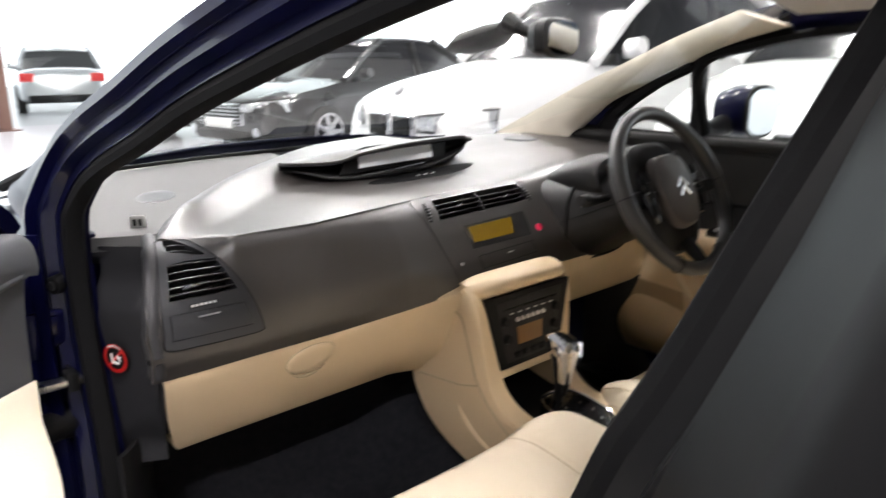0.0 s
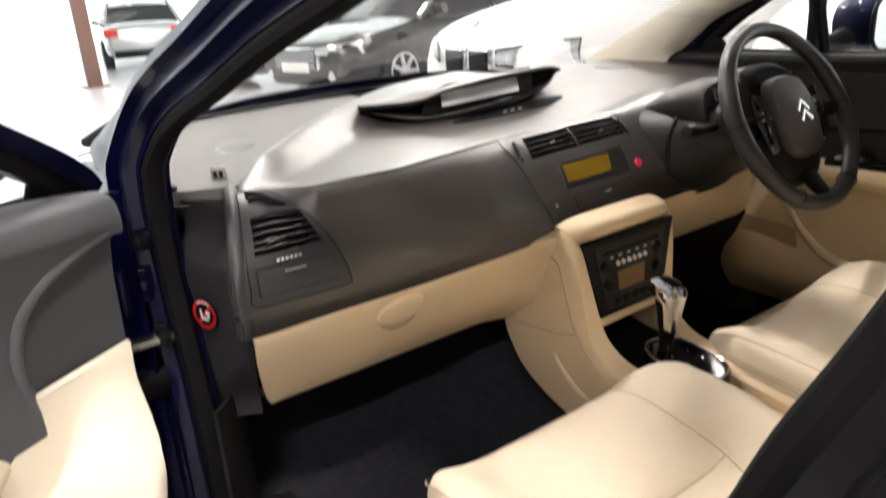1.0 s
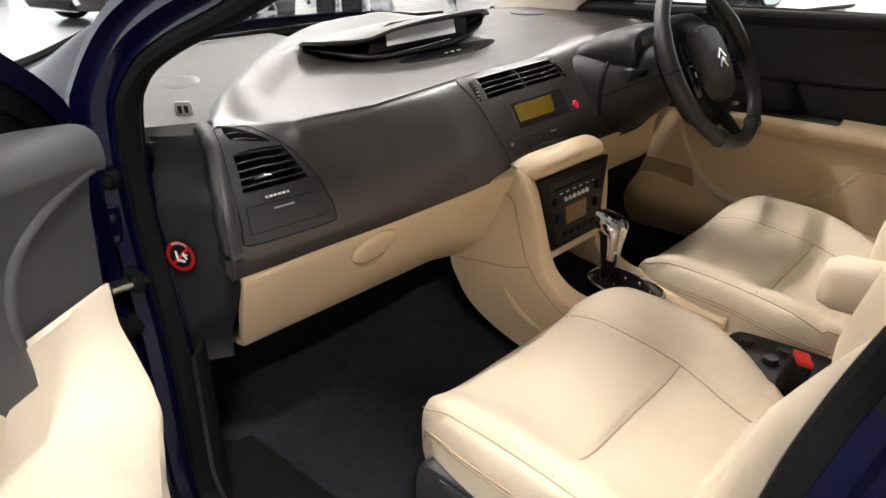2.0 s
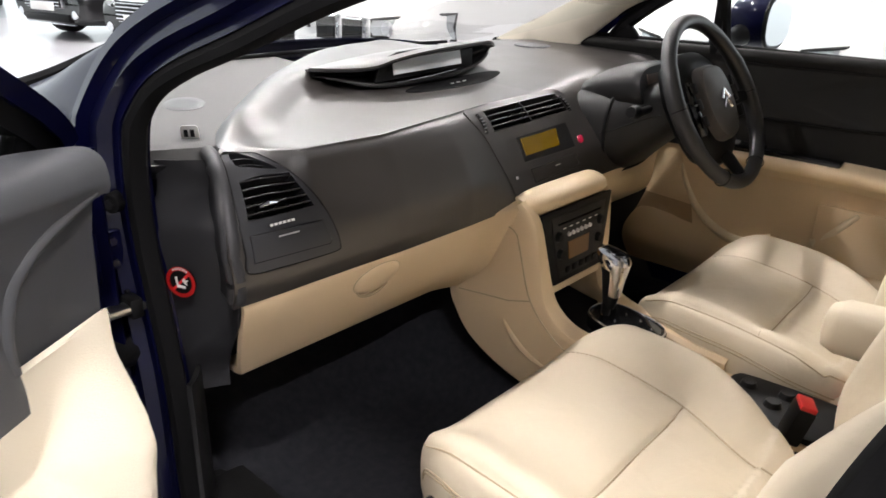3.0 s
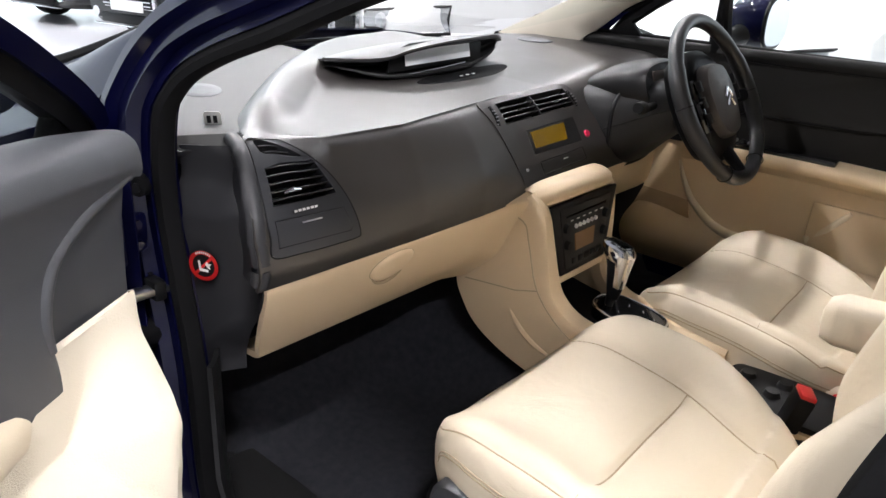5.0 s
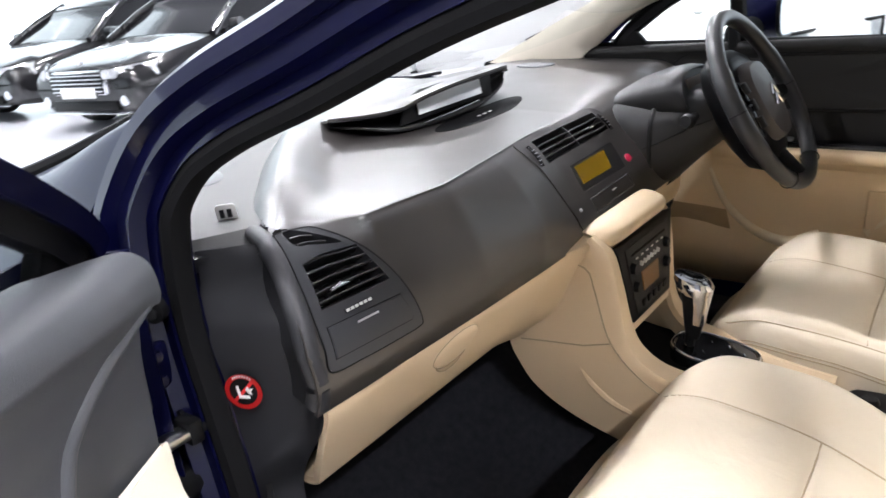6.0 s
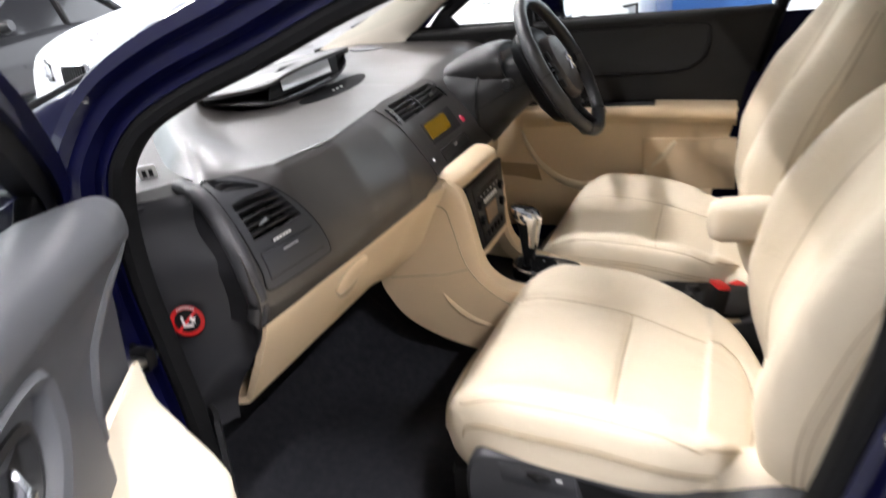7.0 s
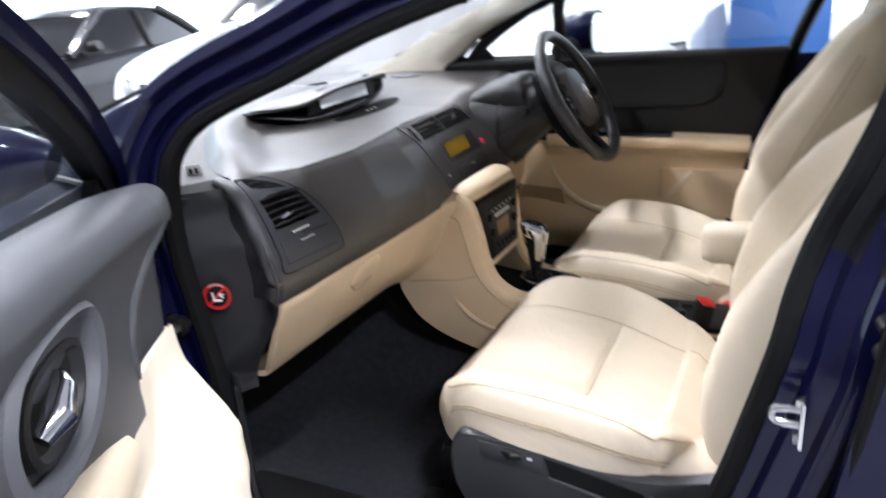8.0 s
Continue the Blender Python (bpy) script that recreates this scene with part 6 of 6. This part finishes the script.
# armrest and pull
ar = part("armrest", loft([[dw(d, -0.05 + w * (0.5 - 0.5 * math.cos(a)), z + h * math.sin(a)) for a in [2 * math.pi * i / 24 for i in range(24)]] for d, w, h, z in ((0.235, 0.02, 0.012, 0.692), (0.26, 0.036, 0.026, 0.694), (0.32, 0.05, 0.036, 0.704), (0.42, 0.065, 0.045, 0.722), (0.55, 0.08, 0.05, 0.74), (0.72, 0.095, 0.05, 0.755), (0.86, 0.07, 0.04, 0.755))]), BEIGE2, fd, "beige padded armrest")
part("pull_pocket", prism(ellipse(24, 0.06, 0.020), lambda a, b, c: dw(0.47 + a, 0.0505 + c, 0.730 + b + a * 0.2), 0.003), BLACK, ar)
# handle recess
HB = [(0.375, 0.938), (0.36, 0.90), (0.38, 0.85), (0.435, 0.81), (0.515, 0.795), (0.585, 0.815), (0.60, 0.88), (0.555, 0.935), (0.455, 0.95)]
HBs = [(p.x, p.y) for p in spl([(lerp(0.475, a, 0.9) - 0.015, lerp(0.885, b, 0.9) + 0.008, 0) for a, b in HB], 44, closed=True)]
hbz = part("handle_bezel", loft([[dw(lerp(0.475, a, k), o, lerp(0.89, b, k)) for a, b in HBs] for k, o in ((1.05, -0.03), (1.03, 0.012), (0.95, 0.020), (0.86, 0.016), (0.78, -0.004), (0.1, -0.008))]), MGREY, fd, "grey handle surround")
part("handle_well", loft([[dw(lerp(0.475, a, k), o, lerp(0.885, b, k)) for a, b in HBs] for k, o in ((0.66, -0.004), (0.64, 0.010), (0.56, 0.012), (0.50, 0.002), (0.05, -0.004))]), DGREY, hbz)
part("release_lever", tube([dw(0.445, 0.004, 0.902), dw(0.462, 0.014, 0.893), dw(0.488, 0.018, 0.880), dw(0.51, 0.008, 0.868)], [0.006, 0.012, 0.015, 0.009], 14), CHROME, hbz, "chrome door release")
part("lock_button", tube([dw(0.50, -0.006, 0.93), dw(0.515, 0.0, 0.93)], 0.004, 10), CHROME, hbz)
# window frame and glass
fr = [(0.0, 0.972), (0.025, 1.000), (0.09, 1.045), (0.22, 1.118), (0.40, 1.195), (0.62, 1.26), (0.85, 1.285), (0.98, 1.26), (1.03, 1.15), (1.02, 0.98)]
def fx(d, n, z):
    lean = max(0, z - 0.98) * 0.36
    return dw(d, -0.075 + n + lean, z)
frs = spl([(a, b, 0) for a, b in fr], 50)
def frame_bar(o0, o1, n0, n1, m, nm, lb=""):
    lv = []
    for i, q in enumerate(frs):
        t = (frs[min(i + 1, 49)] - frs[max(i - 1, 0)]).normalized()
        nn = Vector((-t.y, t.x, 0))
        a, b = q + nn * o0, q + nn * o1
        lv.append([fx(a.x, n0, a.y), fx(a.x, n1, a.y), fx(b.x, n1, b.y), fx(b.x, n0, b.y)])
    part(nm, loft(lv), m, fd, lb)
frame_bar(-0.002, 0.022, -0.022, 0.018, BLUE, "window_frame", "dark blue window frame")
frame_bar(-0.026, -0.001, -0.016, 0.010, BLACK, "frame_liner", "black frame liner")
part("corner_cover", prism([(0.0, 0.975), (0.025, 0.998), (0.07, 1.028), (0.085, 1.01), (0.09, 0.975)], lambda a, b, c: fx(a, 0.005 - c, b), 0.022, 0.005), BLACK, fd, "black mirror corner cover")
gl = part("pane", prism([(0.085, 0.975), (0.085, 1.03), (0.22, 1.105), (0.40, 1.18), (0.62, 1.245), (0.85, 1.27), (0.96, 1.245), (1.0, 1.14), (0.99, 0.975)], lambda a, b, c: fx(a, -0.005 - c, b), 0.004), GLASS, fd, "clear door glass", smooth=0)
gl.visible_shadow = False
part("door_mirror", loft([[fx(0.10 + dd, n, 1.04 + h * math.sin(a)) + DU * (w * math.cos(a)) for a in [2 * math.pi * i / 24 for i in range(24)]] for dd, n, w, h in ((0.0, -0.05, 0.03, 0.025), (0.01, -0.10, 0.05, 0.05), (0.02, -0.16, 0.06, 0.065), (0.02, -0.24, 0.055, 0.06), (0.02, -0.28, 0.02, 0.03))]), BLUE, fd, "dark blue door mirror housing")

# ==== driver's door ====
dd = thing("driver_door", "closed driver door with black and beige trim", "door")
def up_trim(u, v):
    q = spl([(0, 0.712, 0.755), (0, 0.705, 0.80), (0, 0.705, 0.90), (0, 0.700, 0.98), (0, 0.690, 1.008), (0, 0.705, 1.022), (0, 0.74, 1.018)], 25)[round(v * 24)]
    rear = interp(q.z, [0.40, 0.80, 1.02], [-0.46, -0.53, -0.60])
    y = lerp(0.45, rear, u)
    return Vector((q.y, y, q.z + 0.012 * u - 0.006))
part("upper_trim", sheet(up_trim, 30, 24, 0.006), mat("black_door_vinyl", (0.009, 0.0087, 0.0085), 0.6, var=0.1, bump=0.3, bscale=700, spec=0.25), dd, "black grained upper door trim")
INS = [(0.18, 0.988), (-0.1, 0.992), (-0.40, 0.992), (-0.435, 0.965), (-0.43, 0.92), (-0.40, 0.885), (-0.34, 0.868), (-0.1, 0.862), (0.18, 0.86)]
INSs = [(p.x, p.y) for p in spl([(a, b, 0) for a, b in INS], 60, closed=True)]
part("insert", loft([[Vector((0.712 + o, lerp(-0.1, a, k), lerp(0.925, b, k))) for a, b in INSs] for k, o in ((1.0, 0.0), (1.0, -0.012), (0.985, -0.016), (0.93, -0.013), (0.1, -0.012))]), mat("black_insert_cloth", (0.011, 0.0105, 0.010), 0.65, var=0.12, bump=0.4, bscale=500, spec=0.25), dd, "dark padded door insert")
part("insert_groove", tube([Vector((0.698, a, b)) for a, b in INSs], 0.003, 6, closed=True, up=(1, 0, 0)), BLACK, dd)
def arm_prof(u, v):
    rear = -0.515
    y = lerp(0.10, rear, u)
    q = spl([(0, 0.712, 0.79), (0, 0.69, 0.786), (0, 0.665, 0.782), (0, 0.648, 0.772), (0, 0.650, 0.752), (0, 0.675, 0.738), (0, 0.708, 0.72)], 21)[round(v * 20)]
    return Vector((lerp(0.712, q.y, min(1, u * 3 + 0.25)), y, q.z - 0.012 + 0.01 * math.sin(u * 3)))
part("armrest", sheet(arm_prof, 24, 20, 0.006), BEIGE, dd, "beige armrest ledge")
sp_ = part("window_switches", box(0.662, -0.30, 0.774, 0.70, -0.02, 0.792, 0.005), GLOSSB, dd, "gloss black window switch panel")
for i in range(4):
    part("switch", box(0.668, -0.12 + i * 0.022, 0.791, 0.692, -0.105 + i * 0.022, 0.798, 0.003), SILVER if i % 2 else BLACK, sp_)
def low_d(z, y):
    """How far the lower trim stands in: the map pocket swells low down."""
    x = 0.728
    x -= 0.055 * math.exp(-((z - 0.47) / 0.07) ** 2) * (1 if y < 0.2 else max(0.0, 1 - (y - 0.2) / 0.1))
    return x
def lo_trim(u, v):
    z = lerp(0.40, 0.762, v)
    rear = interp(z, [0.40, 0.80], [-0.43, -0.53])
    y = lerp(0.30, rear, u)
    return Vector((low_d(z, y), y, z))
part("lower_trim", sheet(lo_trim, 40, 30, 0.008), BEIGE, dd, "beige lower door trim")
sl = spl([(0.105, 0.70, 0), (0.085, 0.65, 0), (0.045, 0.59, 0), (-0.02, 0.545, 0), (-0.10, 0.528, 0), (-0.17, 0.55, 0)], 26)
part("speaker_sweep", tube([Vector((low_d(q.y, q.x) - 0.004, q.x, q.y)) for q in sl], [0.006 + 0.012 * i / 25 for i in range(26)], 12), BEIGE2, dd, "curved beige trim roll")
# Flat panel; the pocket's inner shade is put into its brown colour.
part("pocket", prism([(0.235, 0.605), (0.060, 0.592), (0.040, 0.538), (0.235, 0.518)], lambda a, b, c: Vector((low_d(b, a) - 0.006 - c, a, b)), 0.002), mat("pocket_shade_brown", (0.40, 0.29, 0.17), 0.7), dd, "map pocket as a flat panel, shade in its brown", smooth=0)
part("pleat", prism([(-0.262, 0.672), (-0.262, 0.575), (-0.285, 0.53), (-0.52, 0.53), (-0.52, 0.672)], lambda a, b, c: Vector((low_d(b, a) + 0.002 - c, a, b)), 0.020, 0.004), BEIGE, dd)
part("pull_rib", tube([Vector((0.708, a, b)) for a, b in ((-0.27, 0.57), (-0.31, 0.61), (-0.355, 0.665))], [0.014, 0.012, 0.006], 10), BEIGE2, dd)
part("inner_handle", tube([(0.69, 0.14, 0.905), (0.675, 0.16, 0.92), (0.675, 0.185, 0.915), (0.69, 0.20, 0.90)], [0.008, 0.012, 0.012, 0.008], 10), CHROME, dd, "chrome inner handle")
part("outer_skin", sheet(lambda u, v: Vector((0.80 + 0.03 * math.sin(math.pi * v), lerp(0.34, -0.70, u), lerp(0.30, 1.0, v))), 10, 10, 0.004), BLUE, dd)
def wside(y, z):
    return Vector((0.735 - (z - 1.02) * 0.38, y, z))
wf = [(0.05, 1.02), (0.03, 1.20), (-0.10, 1.245), (-0.30, 1.275), (-0.52, 1.285), (-0.70, 1.275), (-0.655, 1.15), (-0.605, 1.025)]
gl = part("pane", prism(wf, lambda a, b, c: wside(a, b) + Vector((c, 0, 0)), 0.004), GLASS, dd, "clear door glass", smooth=0)
gl.visible_shadow = False
part("window_frame", tube([wside(q.x, q.y) for q in spl([(0.05, 1.02, 0), (0.035, 1.20, 0), (-0.10, 1.25, 0), (-0.30, 1.28, 0), (-0.52, 1.29, 0), (-0.72, 1.28, 0), (-0.66, 1.15, 0), (-0.605, 1.01, 0), (-0.56, 0.85, 0)], 60)], 0.018, 8), BLACK, dd, "black window frame")
part("quarter_post", box(0.69, 0.045, 1.0, 0.73, 0.068, 1.215, 0.004), BLACK, dd)
part("sill_strip", tube([(0.728, y, 1.016) for y in (0.46, 0.0, -0.3, -0.6)], 0.010, 8), RUBBER, dd)
q3 = [(0.355, 1.015), (0.06, 1.015), (0.06, 1.20)]
gl = part("quarter_pane", prism(q3, lambda a, b, c: wside(a, b) + Vector((c, 0, 0)), 0.004), GLASS, dd, "small triangular quarter glass", smooth=0)
gl.visible_shadow = False
part("quarter_frame", tube([wside(a, b) for a, b in ((0.375, 1.008), (0.33, 1.055), (0.24, 1.115), (0.15, 1.165), (0.055, 1.21))], 0.020, 8), BLACK, dd)
part("quarter_corner", prism([(0.40, 1.0), (0.27, 1.005), (0.31, 1.06)], lambda a, b, c: wside(a, b) + Vector((-0.02 + c, 0, 0)), 0.02, 0.003), BLACK, dd)
em = part("door_mirror", loft([[Vector((0.925 + w * math.copysign(abs(math.cos(a)) ** 0.75, math.cos(a)), y, 1.075 + h * math.copysign(abs(math.sin(a)) ** 0.75, math.sin(a)))) for a in [2 * math.pi * i / 32 for i in range(32)]] for w, h, y in ((0.088, 0.068, -0.005), (0.092, 0.072, 0.015), (0.09, 0.07, 0.05), (0.075, 0.055, 0.09), (0.03, 0.025, 0.115))]), BLUE, dd, "dark blue door mirror")
part("mirror_rim", tube([Vector((0.925 + 0.086 * math.copysign(abs(math.cos(a)) ** 0.75, math.cos(a)), -0.008, 1.075 + 0.066 * math.copysign(abs(math.sin(a)) ** 0.75, math.sin(a)))) for a in [2 * math.pi * i / 40 for i in range(40)]], 0.006, 8, closed=True, up=(0, 1, 0)), BLACK, em)
part("mirror_glass", prism([(0.082 * math.copysign(abs(math.cos(a)) ** 0.75, math.cos(a)), 0.062 * math.copysign(abs(math.sin(a)) ** 0.75, math.sin(a))) for a in [2 * math.pi * i / 40 for i in range(40)]], lambda a, b, c: Vector((0.925 + a, -0.009 - c - a * 0.10, 1.075 + b)), 0.002), MIRROR, em, smooth=0)
part("mirror_arm", tube([(0.73, 0.06, 1.035), (0.79, 0.06, 1.03), (0.86, 0.05, 1.045)], [0.03, 0.026, 0.03], 12), BLACK, em)

# ==== right-hand windscreen pillar cover ====
apc = thing("pillar_cover", "beige cloth windscreen pillar cover", "pillar trim")
lv = []
pa = spl([(0.690, 0.48, 0.972), (0.672, 0.33, 1.085), (0.655, 0.20, 1.145), (0.635, 0.06, 1.205), (0.615, -0.06, 1.25), (0.59, -0.20, 1.285)], 24)
pb = spl([(0.690, 0.76, 0.980), (0.655, 0.52, 1.085), (0.635, 0.38, 1.145), (0.612, 0.22, 1.205), (0.595, 0.07, 1.265), (0.57, -0.10, 1.32)], 24)
for a, b in zip(pa, pb):
    lv.append([a + Vector((0.03, 0, 0)), a, a.lerp(b, 0.3) + Vector((-0.018, 0, 0.0)), a.lerp(b, 0.7) + Vector((-0.016, 0, 0.0)), b, b + Vector((0.03, 0, 0))])
part("cover", loft(lv), PILLART, apc, smooth=60)

# ==== rear-view mirror ====
rv = thing("rear_view_mirror", "dark interior mirror on the windscreen", "mirror")
rm = [(0.098 * math.copysign(abs(math.cos(a)) ** 0.6, math.cos(a)), 0.034 * math.copysign(abs(math.sin(a)) ** 0.6, math.sin(a))) for a in [2 * math.pi * i / 40 for i in range(40)]]
RM = Matrix.Translation((0.01, -0.065, 1.255)) @ Matrix.Rotation(radians(22), 4, "Z")
h = part("housing", loft([[RM @ Vector((a * k, y, b * k)) for a, b in rm] for k, y in ((0.9, -0.001), (1.0, 0.004), (1.0, 0.02), (0.8, 0.038), (0.3, 0.045))]), DGREY, rv)
part("glass", prism([(a * 0.88, b * 0.85) for a, b in rm], lambda a, b, c: RM @ Vector((a, -0.003 + c, b)), 0.0015), MIRROR, h, smooth=0)
part("stem", tube([RM @ Vector((0, 0.03, 0.0)), Vector((0.0, 0.02, 1.27)), Vector((0.0, 0.06, 1.287))], [0.010, 0.012, 0.02], 10), BLACK, rv)
part("sensor_box", loft([[Vector((0.0 + w * math.cos(a), y, z + hh * math.sin(a))) for a in [2 * math.pi * i / 20 for i in range(20)]] for w, hh, y, z in ((0.03, 0.012, 0.06, 1.275), (0.05, 0.022, 0.10, 1.262), (0.05, 0.022, 0.16, 1.25), (0.03, 0.012, 0.20, 1.24))]), BLACK, rv)
